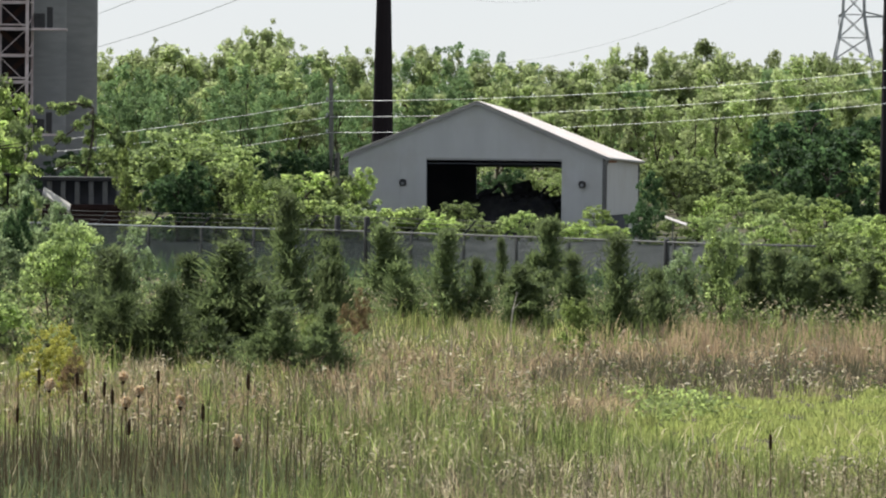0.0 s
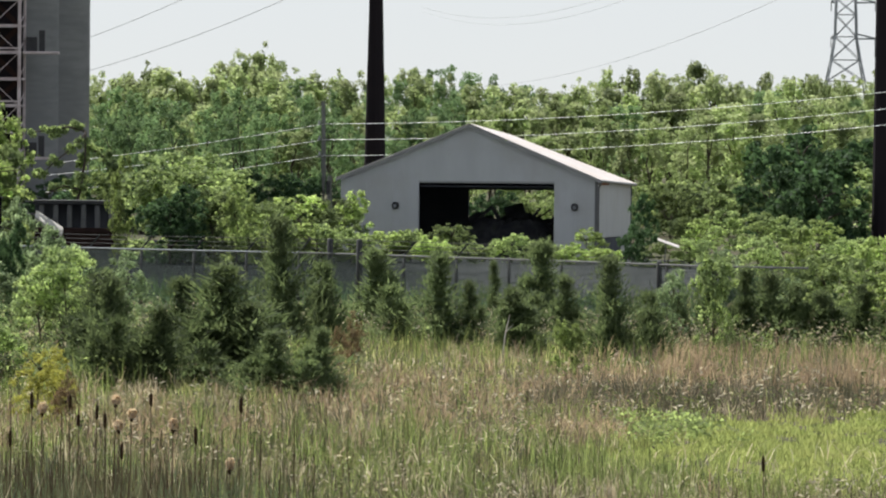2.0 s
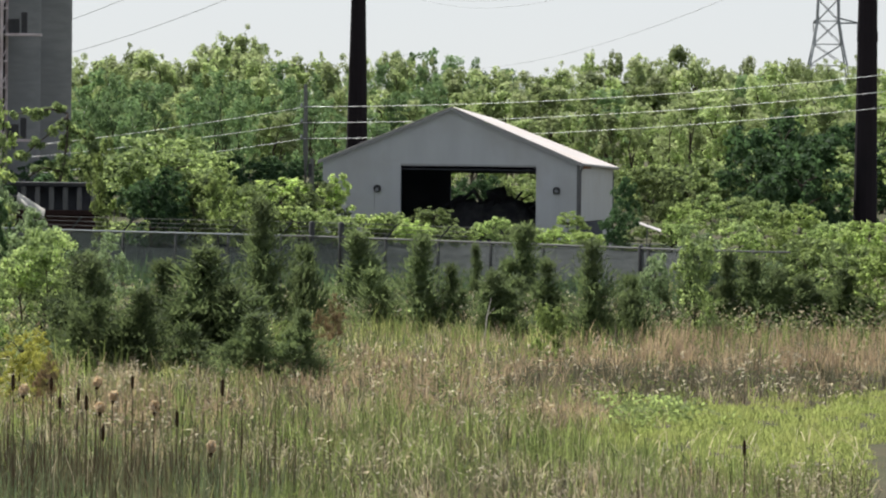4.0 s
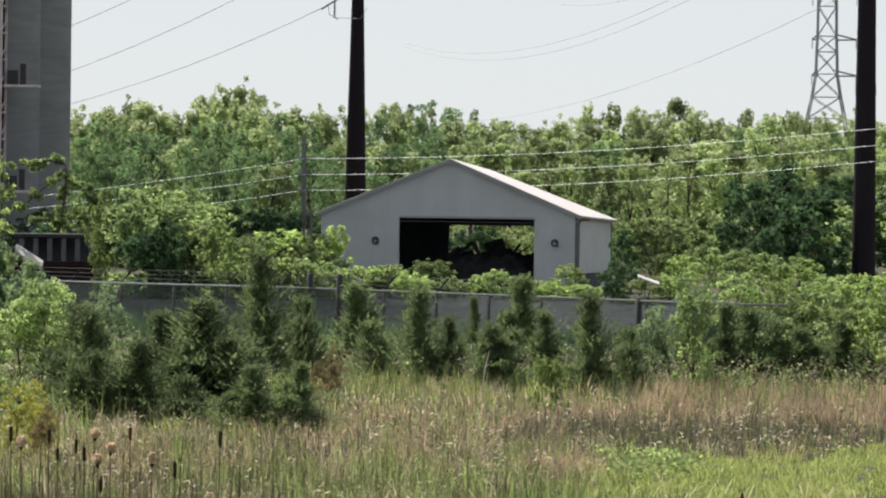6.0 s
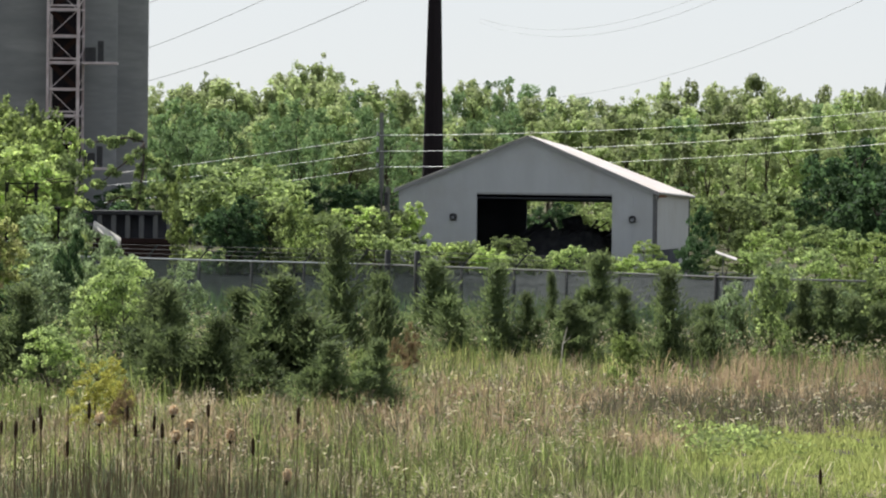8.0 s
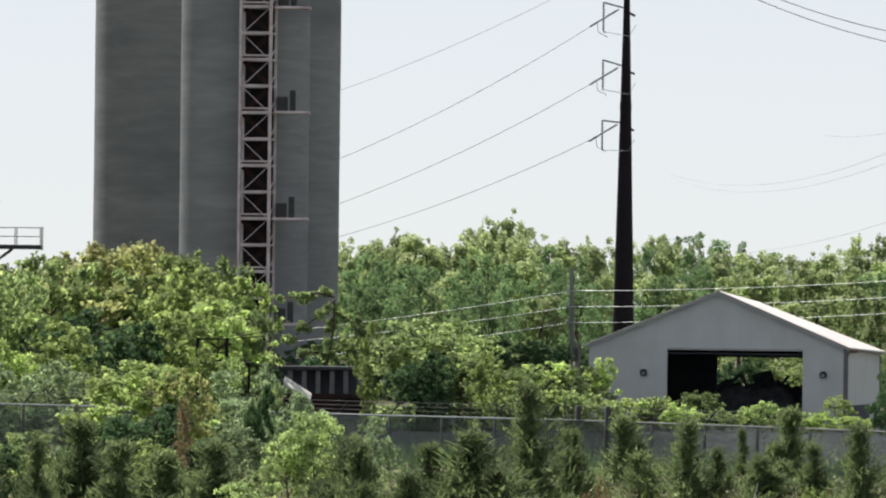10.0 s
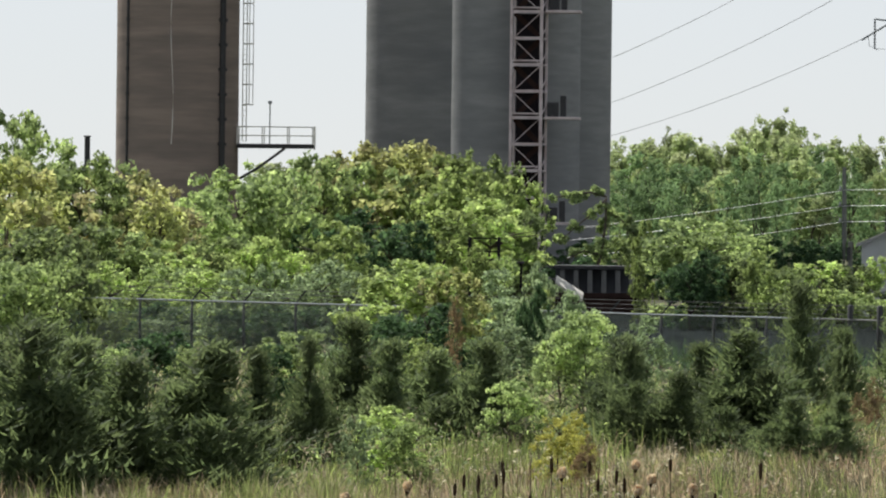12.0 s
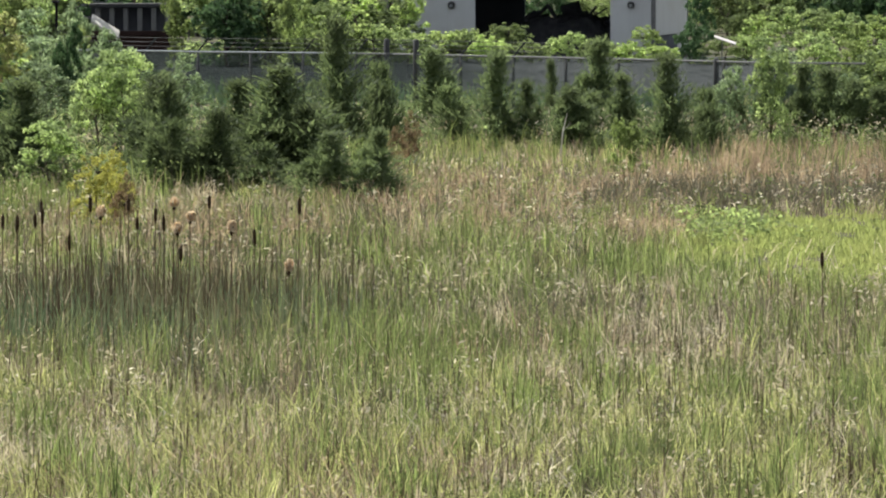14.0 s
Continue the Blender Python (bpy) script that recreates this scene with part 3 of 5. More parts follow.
def build_poles():
    d = 410.0
    mp = steel_pole(-109, d, Z(-619, d), 0.78, 0.14, "dark rusty steel transmission pole with short crossarms")
    k = d / K
    ends = []
    for vr, vt in ((-530, -540), (-427, -438), (-327, -331)):
        z, zt = Z(vr, d), Z(vt, d)
        tip = Vector((-41 * k, 0, zt))
        part("crossarm", Shape().beam((-0.1, 0, z), tip, 0.11), M_GALV, mp)
        part("arm_stub", Shape().beam((0.1, 0, z - 0.25), (15 * k, 0, z - 0.5), 0.14), M_RUST, mp)
        insulator(tip, tip - Vector((0, 0, 52 * k)), mp, "post_insulator")
        a = Vector((-15 * k, -0.2, z - 3 * k))
        b = Vector((-52 * k, -0.6, z - 26 * k))
        insulator(a, b, mp, "strain_insulator")
        part("clamp", Shape().beam(b, b + Vector((-12 * k, 0, -8 * k)), 0.12), M_GALV, mp)
        loop = [b, b + Vector((2 * k, 0, -17 * k)), b + Vector((18 * k, 0, -26 * k)), tip - Vector((0, 0, 52 * k)), Vector((0.2, -0.7, z - 50 * k)), Vector((0.6, -0.6, z - 30 * k))]
        part("jumper", Shape().tube(loop, [0.02] * 6, 5), M_GALV, mp)
        ends.append(Vector((X(-109, d), d, 0)) + b)
    goal = [spot(-610, -284, 424), spot(-610, -204, 424), spot(-610, -145, 424)]
    for a, b in zip(ends, goal):
        far = a + (b - a) * 1.5
        cable(a, far, 1.0, 0.02, M_FARWIRE, "grey power cable hanging from the rusty pole", "high power cables")
    top = Vector((X(-109, d), d, Z(-616, d)))
    cable(top, spot(-860, -300, 430), 1.0, 0.015, M_FARWIRE, "thin grey shield wire from the pole top", "high power cables")
    d2 = 330.0
    steel_pole(792, d2, 32.0, 0.63, 0.3, "dark rusty steel transmission pole rising from bushes")
    # conductors that climb away to the right
    for (ua, va), vb, dr in (((-30, -238), -540, 4.2), ((-30, -231), -522, 4.4), ((240, -310), -560, 2.5), ((-40, -100), -350, 2.6)):
        cable(spot(ua, va, 620), spot(790, vb, d2), dr, 0.017, M_FARWIRE, "distant thin grey power cable against the sky", "distant power cables")
    for ua, va, vb in ((-330, -813, -466), (-330, -824, -490)):
        cable(spot(ua, va, 300), spot(791, vb, d2), 3.7, 0.026, M_FARWIRE, "grey power cable sagging across the open sky", "distant power cables")
    # lattice tower
    d = 800.0
    k = d / K
    lt = thing("lattice_tower", (X(722, d), d, 0), "distant grey steel lattice transmission tower above trees", "tower")
    levels = [(0.0, 9.6), (Z(-50, d), 5.9), (Z(-112, d), 4.7), (Z(-150, d), 3.6), (Z(-191, d), 2.7), (Z(-230, d), 2.55), (Z(-258, d), 2.4), (Z(-311, d), 2.3), (Z(-370, d), 2.1), (Z(-430, d), 1.8), (Z(-500, d), 0.5)]
    for sx in (-1, 1):
        for sy in (-1, 1):
            part("leg", Shape().tube([(sx * w / 2, sy * w / 2, z) for z, w in levels], [0.12] * len(levels), 5), M_GALV, lt)
    for (za, wa), (zb, wb) in zip(levels, levels[1:]):
        for sy in (-1, 1):
            part("diagonal", Shape().beam((-wa / 2, sy * wa / 2, za), (wb / 2, sy * wb / 2, zb), 0.09), M_GALV, lt)
            part("diagonal", Shape().beam((wa / 2, sy * wa / 2, za), (-wb / 2, sy * wb / 2, zb), 0.09), M_GALV, lt)
            part("strut", Shape().beam((-wb / 2, sy * wb / 2, zb), (wb / 2, sy * wb / 2, zb), 0.09), M_GALV, lt)
        for sx in (-1, 1):
            part("diagonal", Shape().beam((sx * wa / 2, -wa / 2, za), (sx * wb / 2, wb / 2, zb), 0.08), M_GALV, lt)
    for v in (-190, -254, -330):
        z = Z(v, d)
        for s in (-1, 1):
            tip = 52 * k if s > 0 else 26 * k
            part("crossarm", Shape().beam((s * 1.1, 0, z + 0.5), (s * tip, 0, z - 0.1), 0.2).beam((s * 1.1, 0, z - 0.2), (s * tip, 0, z - 0.15), 0.2), M_GALV, lt)
            insulator((s * tip, 0, z - 0.1), (s * tip, 0, z - 1.3), lt)
    # timber pole with three bright lines
    d = 340.0
    wp = thing("utility_pole", (X(-200, d), d, 0), "grey weathered wooden utility pole carrying three lines", "pole")
    part("shaft", Shape().tube([(0, 0, 0), (0.02, 0, 4), (-0.03, 0, Z(-69, d))], [0.15, 0.14, 0.11], 10), M_POLEWOOD, wp)
    part("brace_pole", Shape().tube([(0.36, 0.2, 0), (0.34, 0.2, Z(62, d))], [0.13, 0.12], 8), M_POLEWOOD, wp)
    part("transformer", Shape().tube([(0.26, -0.1, Z(95, d)), (0.26, -0.1, Z(72, d))], [0.1, 0.1], 10), M_DARKSTEEL, wp)
    heights = (-29, -1, 27)
    for v in heights:
        z = Z(v, d)
        part("bracket", Shape().beam((-0.32, 0, z), (0.32, 0, z), 0.09), M_POLEWOOD, wp)
        part("pin_insulator", Shape().tube([(-0.22, -0.1, z), (-0.22, -0.1, z + 0.2)], [0.07, 0.05], 8), M_CERAMIC, wp)
    right = ((778, -95), (778, -65), (778, -37))
    left = ((-690, 46), (-690, 66), (-690, 96))
    for v, (ur, vr), (ul, vl) in zip(heights, right, left):
        a = spot(-200, v, d - 0.15)
        cable(a, spot(ur + 60, vr - 4, 326), 0.42, 0.014, M_WIRE, "bright overhead line strung from the wooden pole", "overhead lines")
        cable(a, spot(ul, vl, 352), 0.12, 0.014, M_WIRE, "bright overhead line strung from the wooden pole", "overhead lines")


build_poles()


# ---- ruined loading dock among the bushes ----
def build_ruin():
    d = 318.0
    x0, x1 = X(-707, d), X(-566, d)
    z0, z1 = Z(186, d), Z(110, d)
    ob = thing("ruined_dock", (x0, d, 0), "derelict dark loading dock with square pillars and rusty beams", "ruin")
    w = x1 - x0
    part("roof_beam", Shape().box(-0.2, w, -0.1, 2.0, z1 - 0.2, z1, 0.02), M_DARKSTEEL, ob)
    part("lower_wall", Shape().box(-0.2, w, 0.0, 2.0, 0, z0 + 0.75, 0.02), M_OLDBRICK, ob)
    part("red_beam", Shape().box(-0.2, w + 0.1, -0.12, 0.1, z0 + 0.52, z0 + 0.78, 0.02), M_OLDBRICK, ob)
    for k in range(6):
        px = 0.25 + k * (w - 0.5) / 5
        part("pillar", Shape().box(px - 0.12, px + 0.12, 0.05, 0.35, z0 + 0.75, z1 - 0.22, 0.02), M_DARKTRIM, ob)
    # same shade colour keeps the depth behind the pillars dark
    part("back_wall", Shape().box(-0.2, w, 1.9, 2.1, 0, z1 - 0.22), M_INNERSHADE, ob)
    d = 274.0
    fr = thing("steel_frame", (X(-838, d), d, 0), "dark rusted square steel frame standing above the bushes", "frame")
    fz0, fz1 = Z(104, d), Z(62, d)
    for px in (-0.65, 0.62):
        for py in (0, 0.9):
            part("post", Shape().beam((px, py, 0), (px, py, fz1), 0.08), M_RUST, fr)
    for z in (fz0 + 0.05, fz1 - 0.05, fz0 + 0.4):
        for py in (0, 0.9):
            part("bar", Shape().beam((-0.65, py, z), (0.62, py, z), 0.06), M_RUST, fr)
    part("deck", Shape().box(-0.75, 1.7, -0.1, 1.1, fz0 - 0.12, fz0 - 0.02, 0.02), M_RUST, fr)
    part("post", Shape().beam((1.6, 0.5, 0), (1.6, 0.5, fz0 - 0.1), 0.11), M_RUST, fr)
    d = 290.0
    sl = thing("slab", (X(-686, d), d, 0), "pale broken concrete slab tilted among the bushes", "slab")
    a, b = Z(140, d), Z(170, d)
    hw = 24 * d / K
    part("panel", Shape().add([(-hw, 0, a), (hw, 0, b), (hw, 1.0, b + 0.3), (-hw, 1.0, a + 0.3), (-hw, 0, a - 0.14), (hw, 0, b - 0.14), (hw, 1.0, b + 0.16), (-hw, 1.0, a + 0.16)],
         [(0, 1, 2, 3), (7, 6, 5, 4), (0, 4, 5, 1), (1, 5, 6, 2), (2, 6, 7, 3), (3, 7, 4, 0)]), M_PALESLAB, sl)
    part("pier", Shape().box(-0.3, 0.1, 0.3, 0.9, 0, (a + b) / 2 + 0.05, 0.03), M_OLDBRICK, sl)
    d = 300.0
    tank = thing("dark_tank", (X(-1335, d), d, 0), "dark box-like tank half hidden in shrubs", "tank")
    part("body", Shape().box(-0.35, 1.7, 0, 1.0, 0, Z(98, d), 0.05), M_DARKSTEEL, tank)


build_ruin()


def build_stub_and_branches():
    d = 320.0
    st = thing("stub_post", (X(-1549, d), d, 0), "dark square steel post rising above the thicket", "post")
    part("shaft", Shape().box(-0.13, 0.13, -0.13, 0.13, 0, Z(-108, d), 0.02), M_DARKSTEEL, st)
    part("cap", Shape().box(-0.17, 0.17, -0.17, 0.17, Z(-108, d), Z(-111, d), 0.02), M_DARKSTEEL, st)
    r = random.Random(8)
    for u, v, rise, run in ((-757, 300, 22, 26), (-750, 292, 14, 9), (-400, 330, 40, -8), (-1495, 470, 34, -30), (-1560, 430, 52, -40), (-660, 330, 30, 10), (-1010, 430, 45, 14), (120, 330, 24, 12)):
        d = 62787.0 / (v + 55)
        k = d / K
        base = Vector((X(u, d), d, 0))
        top = Vector((run * k, r.uniform(-0.2, 0.2), Z(v - rise, d)))
        br = thing("dead_branch", base, "bleached bare dead branch sticking out of weeds", "branch", "bleached dead branches")
        mid = top * 0.55 + Vector((r.uniform(-0.06, 0.06), 0, 0.06))
        part("stem", Shape().tube([(0, 0, -0.03), mid, top], [0.022, 0.018, 0.008], 6), M_BLEACHED, br)
        part("twig", Shape().tube([mid, mid + Vector((r.uniform(-0.2, 0.2), 0, 0.22))], [0.01, 0.005], 5), M_BLEACHED, br)


build_stub_and_branches()


# ---- chain-link fence ----
def fence_v(u):
    return float(np.interp(u, [-1800, -1487, -1043, -560, -186, 240, 480, 640], [175, 179, 185.5, 195, 200, 210.5, 217, 219]))


RAIL = 2.2


def fence_at(u):
    d = (EYE - RAIL) * K / fence_v(u)
    return Vector((X(u, d), d, 0))


def build_fence():
    fence = thing("chain_link_fence", (0, 0, 0), "galvanised chain-link fence with barbed-wire arms, overgrown by bushes", "fence")
    us = [-1172 + 93 * k for k in range(-7, 20)]
    post = Shape().tube([(0, 0, 0), (0, 0, RAIL + 0.05)], [0.045, 0.045], 8).mesh("post", M_DARKSTEEL, True)
    arm = Shape().beam((0, 0, RAIL), (0.34, -0.1, RAIL + 0.42), 0.045).mesh("arm", M_DARKSTEEL)
    end = Shape().tube([(0, 0, 0), (0, 0, RAIL + 0.42), (0, 0, RAIL + 0.45)], [0.09, 0.09, 0.05], 10).mesh("end_post", M_DARKSTEEL, True)
    for u in us:
        if -230 < u < -80:
            continue
        p = part("post", post, None, fence, at=fence_at(u))
        if u < 100:
            part("arm", arm, None, p)
    for u in (-187, -135):
        part("end_post", end, None, fence, at=fence_at(u))
    part("end_post", Shape().tube([(0, 0, 0), (0, 0, RAIL + 0.06), (0, 0, RAIL + 0.09)], [0.08, 0.08, 0.05], 10), M_DARKSTEEL, fence, smooth=True, at=fence_at(396))
    cuts = list(range(-1800, 661, 60))
    for a, b in zip(cuts, cuts[1:]):
        up = Vector((0, -0.05, RAIL))
        part("top_rail", Shape().tube([fence_at(a) + up, fence_at(b) + up], [0.033, 0.033], 6), M_GALV if b < -180 else M_DARKTRIM, fence)
    for k in range(3):
        s = Shape()
        pts = [fence_at(u) + Vector((0.12 + 0.09 * k, -0.05, RAIL + 0.15 + 0.13 * k)) for u in range(-1800, 110, 40)]
        part("barbed_wire", s.tube(pts, [0.007] * len(pts), 4), M_DARKSTEEL, fence)
    # woven wire: two families of slanting strands, 5 cm apart
    run = [fence_at(u) for u in range(-1800, 661, 20)]
    dist = np.concatenate(([0], np.cumsum([(b - a).length for a, b in zip(run, run[1:])])))
    xs, ys = np.array([p.x for p in run]), np.array([p.y for p in run])
    total, h, r = dist[-1], RAIL - 0.06, 0.0028
    verts = []
    starts = np.arange(-h, total, 0.06)
    for lean in (0, 1):
        for s0 in starts:
            a, b = (s0, s0 + h) if lean == 0 else (s0 + h, s0)
            za, zb = 0.06, RAIL
            if min(a, b) < 0 or max(a, b) > total:
                continue
            pa = (np.interp(a, dist, xs), np.interp(a, dist, ys) - 0.06, za)
            pb = (np.interp(b, dist, xs), np.interp(b, dist, ys) - 0.06, zb)
            q = r * 1.414
            verts += [(pa[0] - q, pa[1], pa[2]), (pa[0] + q, pa[1], pa[2]), (pb[0] + q, pb[1], pb[2]), (pb[0] - q, pb[1], pb[2])]
            verts += [(pa[0], pa[1] - r, pa[2]), (pa[0], pa[1] + r, pa[2]), (pb[0], pb[1] + r, pb[2]), (pb[0], pb[1] - r, pb[2])]
    w = part("wire_mesh", bag("wire_mesh", verts, [4] * (len(verts) // 4), M_MESH), None, fence)
    tagged(w, kind="stuff")


build_fence()


# ---- dark and gravel yard behind the fence ----
def yard_material():
    m = surface("dark_ground_and_gravel", (0.01, 0.013, 0.013), (0.026, 0.03, 0.03), 0.9, (1, 0.35, 1), 1.0, 0.0, 0.0)
    t = m.node_tree
    p = t.nodes["Principled BSDF"]
    p.inputs["Specular IOR Level"].default_value = 0.0
    old = p.inputs["Base Color"].links[0].from_socket
    # darker ground to the left, grey gravel to the right
    gravel = mix(t, ramp(t, tex(t, 1.6, 6.0, (1, 0.3, 1)), 0.35, 0.65), (0.03, 0.034, 0.034), (0.1, 0.106, 0.106))
    at = t.nodes.new("ShaderNodeTexCoord")
    xyz = t.nodes.new("ShaderNodeSeparateXYZ")
    link(t, at.outputs["Object"], xyz.inputs[0])
    wander = t.nodes.new("ShaderNodeMath")
    wander.operation = "MULTIPLY_ADD"
    link(t, tex(t, 0.22, 4.0, (1, 0.4, 1)), wander.inputs[0])
    wander.inputs[1].default_value = 9.0
    link(t, xyz.outputs["X"], wander.inputs[2])
    link(t, mix(t, ramp(t, wander.outputs[0], 1.5, 7.5), old, gravel), p.inputs["Base Color"])
    return m


yv = [fence_at(u) + Vector((0, 1.6, 0.02)) for u in range(-900, 521, 60)]
yb = [Vector((X(u, back), back, 0.02)) for u, back in ((u, 303.0 if u > -200 else 350.0) for u in range(520, -901, -60))]
tagged(new("gravel_yard", raw("gravel_yard", yv + yb, [tuple(range(len(yv) + len(yb)))], yard_material())), "yard behind the fence, dark to the left, grey gravel to the right", "yard", kind="structure")


# ---- plants ----
def cards(rng, pos, nrm, length, ratio):
    """Pointed leaf quads at pos, facing roughly along nrm."""
    n = len(pos)
    a = rng.normal(size=(n, 3))
    nrm = nrm + 0.55 * rng.normal(size=(n, 3))
    nrm /= np.linalg.norm(nrm, axis=1)[:, None] + 1e-9
    t = a - (a * nrm).sum(1)[:, None] * nrm
    t /= np.linalg.norm(t, axis=1)[:, None] + 1e-9
    s = np.cross(nrm, t)
    ln = (length * rng.uniform(0.6, 1.4, n))[:, None]
    wd = ln * ratio
    fold = nrm * ln * 0.12
    v = np.stack([pos - t * ln * 0.5, pos - s * wd * 0.5 + fold, pos + t * ln * 0.5, pos + s * wd * 0.5 + fold], 1)
    return v.reshape(-1, 3)


def octahedron():
    v = np.array([(1, 0, 0), (0, 1, 0), (-1, 0, 0), (0, -1, 0), (0, 0, 1), (0, 0, -1)], dtype=float)
    f = np.array([(0, 1, 4), (1, 2, 4), (2, 3, 4), (3, 0, 4), (1, 0, 5), (2, 1, 5), (3, 2, 5), (0, 3, 5)])
    return v[f].reshape(-1, 3)


HEART = octahedron()


def leaf_tris(rng, pos, nrm, length, ratio, jitter):
    """Small pointed leaves, one triangle each, facing roughly along nrm."""
    n = len(pos)
    nrm = nrm + jitter * rng.normal(size=(n, 3))
    nrm /= np.linalg.norm(nrm, axis=1)[:, None] + 1e-9
    t = rng.normal(size=(n, 3)) - np.array([0, 0, 0.5])
    t -= (t * nrm).sum(1)[:, None] * nrm
    t /= np.linalg.norm(t, axis=1)[:, None] + 1e-9
    s = np.cross(nrm, t)
    ln = (length * rng.uniform(0.6, 1.4, n))[:, None]
    return np.stack([pos - t * ln * 0.4 - s * ln * ratio * 0.5, pos - t * ln * 0.4 + s * ln * ratio * 0.5, pos + t * ln * 0.6], 1).reshape(-1, 3)


def crown_mesh(name, lobes, puffs, per, leaf, material, seed, puff_r, ratio=0.75, shell=(0.62, 0.98), core=0.4, jitter=1.0, squash=0.8):
    """Sprays of leaves: rounded tufts set over a few large lobes, each with a dense heart and a loose leafy skin."""
    rng = np.random.default_rng(seed)
    lob = np.array(lobes, dtype=float)
    wgt = (lob[:, 3] * lob[:, 4] * lob[:, 5]) ** 0.667
    which = rng.choice(len(lob), puffs, p=wgt / wgt.sum())
    way = rng.normal(size=(puffs, 3))
    way[:, 2] = np.where(way[:, 2] < -0.6, -way[:, 2], way[:, 2])
    way /= np.linalg.norm(way, axis=1)[:, None]
    c = lob[which, :3] + way * lob[which, 3:] * rng.uniform(shell[0], shell[1], puffs)[:, None]
    size = puff_r * rng.uniform(0.55, 1.45, puffs)
    c[:, 2] = np.maximum(c[:, 2], size * 0.5)
    squash = np.array([1, 1, squash])
    count = np.maximum(8, per * (size / puff_r) ** 1.6).astype(int)
    idx = np.repeat(np.arange(puffs), count)
    w = rng.normal(size=(len(idx), 3)) + 0.45 * way[idx] + np.array([0, 0, 0.3])
    w /= np.linalg.norm(w, axis=1)[:, None]
    rad = size[idx] * (0.45 + 0.55 * rng.random(len(idx)) + 0.22 * np.maximum(0, rng.normal(size=len(idx))))
    pos = c[idx] + w * rad[:, None] * squash
    pos[:, 2] = np.maximum(pos[:, 2], 0.03)
    v = leaf_tris(rng, pos, w + np.array([0, 0, 0.2]), np.full(len(idx), leaf), ratio, jitter)
    heart = HEART[None] * (1 + 0.18 * rng.normal(size=(puffs, 24, 1))) * (size * core)[:, None, None] * squash + c[:, None]
    heart[..., 2] = np.maximum(heart[..., 2], 0.02)
    v = np.concatenate((v, heart.reshape(-1, 3)))
    return bag(name, v, [3] * (len(v) // 3), material)


def trunk_shape(rng, h, r, limbs, reach):
    s = Shape()
    pts = [Vector((0, 0, -0.05))]
    for i in range(1, 6):
        pts.append(Vector((rng.uniform(-1, 1) * 0.03 * h, rng.uniform(-1, 1) * 0.03 * h, h * i / 5)))
    s.tube(pts, [r * (1 - 0.17 * i) for i in range(6)], 7)
    for k in range(limbs):
        i = rng.randint(1, 4)
        a = pts[i]
        ang = rng.uniform(0, 6.283)
        e = a + Vector((math.cos(ang) * reach * rng.uniform(0.5, 1), math.sin(ang) * reach * rng.uniform(0.5, 1), h * rng.uniform(0.1, 0.3)))
        e.z = min(e.z, h * 0.98)
        m = a.lerp(e, 0.5) + Vector((0, 0, 0.05 * h))
        s.tube([a, m, e], [r * 0.5, r * 0.35, r * 0.12], 5)
    return s


def plant(name, label, category, group, h, r, limbs, reach, crown):
    rng = random.Random(len(bpy.data.objects))
    ob = thing(name, (0, 0, 0), label, category, group)
    part("trunk", trunk_shape(rng, h, r, limbs, reach), M_BARK, ob, smooth=True)
    part("crown", crown, None, ob)
    return ob


used, SIZE = set(), {}


def extent(ob):
    """Height and width of a plant's leafy part, stray leaves aside."""
    me = max((c.data for c in ob.children), key=lambda m: len(m.vertices))
    co = np.empty(len(me.vertices) * 3, dtype=np.float32)
    me.vertices.foreach_get("co", co)
    co = co.reshape(-1, 3)
    return float(np.percentile(co[:, 2], 99.3)), 2 * float(np.percentile(np.abs(co[:, 0]), 97 if "cedar" in ob.name else 96))


def stand(ob, u, vtop, wide, d, turn=0.0):
    """Set a plant so that it reaches the sight line vtop and spans wide."""
    if ob not in SIZE:
        SIZE[ob] = extent(ob)
    tall, width = SIZE[ob]
    h = EYE - vtop * d / K
    sx = wide * d / K / width
    m = Matrix.Translation((X(u, d), d, 0)) @ Matrix.Rotation(turn, 4, "Z") @ Matrix.Diagonal((sx, sx, h / tall, 1))
    if ob in used:
        return copy_thing(ob, m @ Matrix.Diagonal((1 / ob.scale.x, 1 / ob.scale.y, 1 / ob.scale.z, 1)))
    used.add(ob)
    ob.matrix_basis = m
    return ob


def lobes_for(rng, n, w, h, z0, lump=0.34, tall=1.0):
    """Lobes that fill a crown of width w between z0 and h."""
    out = [(0, 0, (z0 + h) / 2, w * 0.33, w * 0.33, (h - z0) * 0.42)]
    for i in range(n):
        f = rng.random()
        z = z0 + (h - z0) * (0.15 + 0.72 * f)
        ang = rng.uniform(0, 6.283)
        rr = w * 0.34 * math.sqrt(max(0.05, 1 - (2 * f - 0.85) ** 2)) * rng.uniform(0.5, 1)
        s = w * lump * rng.uniform(0.45, 0.85)
        out.append((math.cos(ang) * rr, math.sin(ang) * rr, z, s, s, min(s * rng.uniform(0.7, 1.1) * tall, (h - z) * 1.0 + 0.1)))
    return out


rng = random.Random(21)
# distant wood: a few kinds of tree, many of each
FAR = []
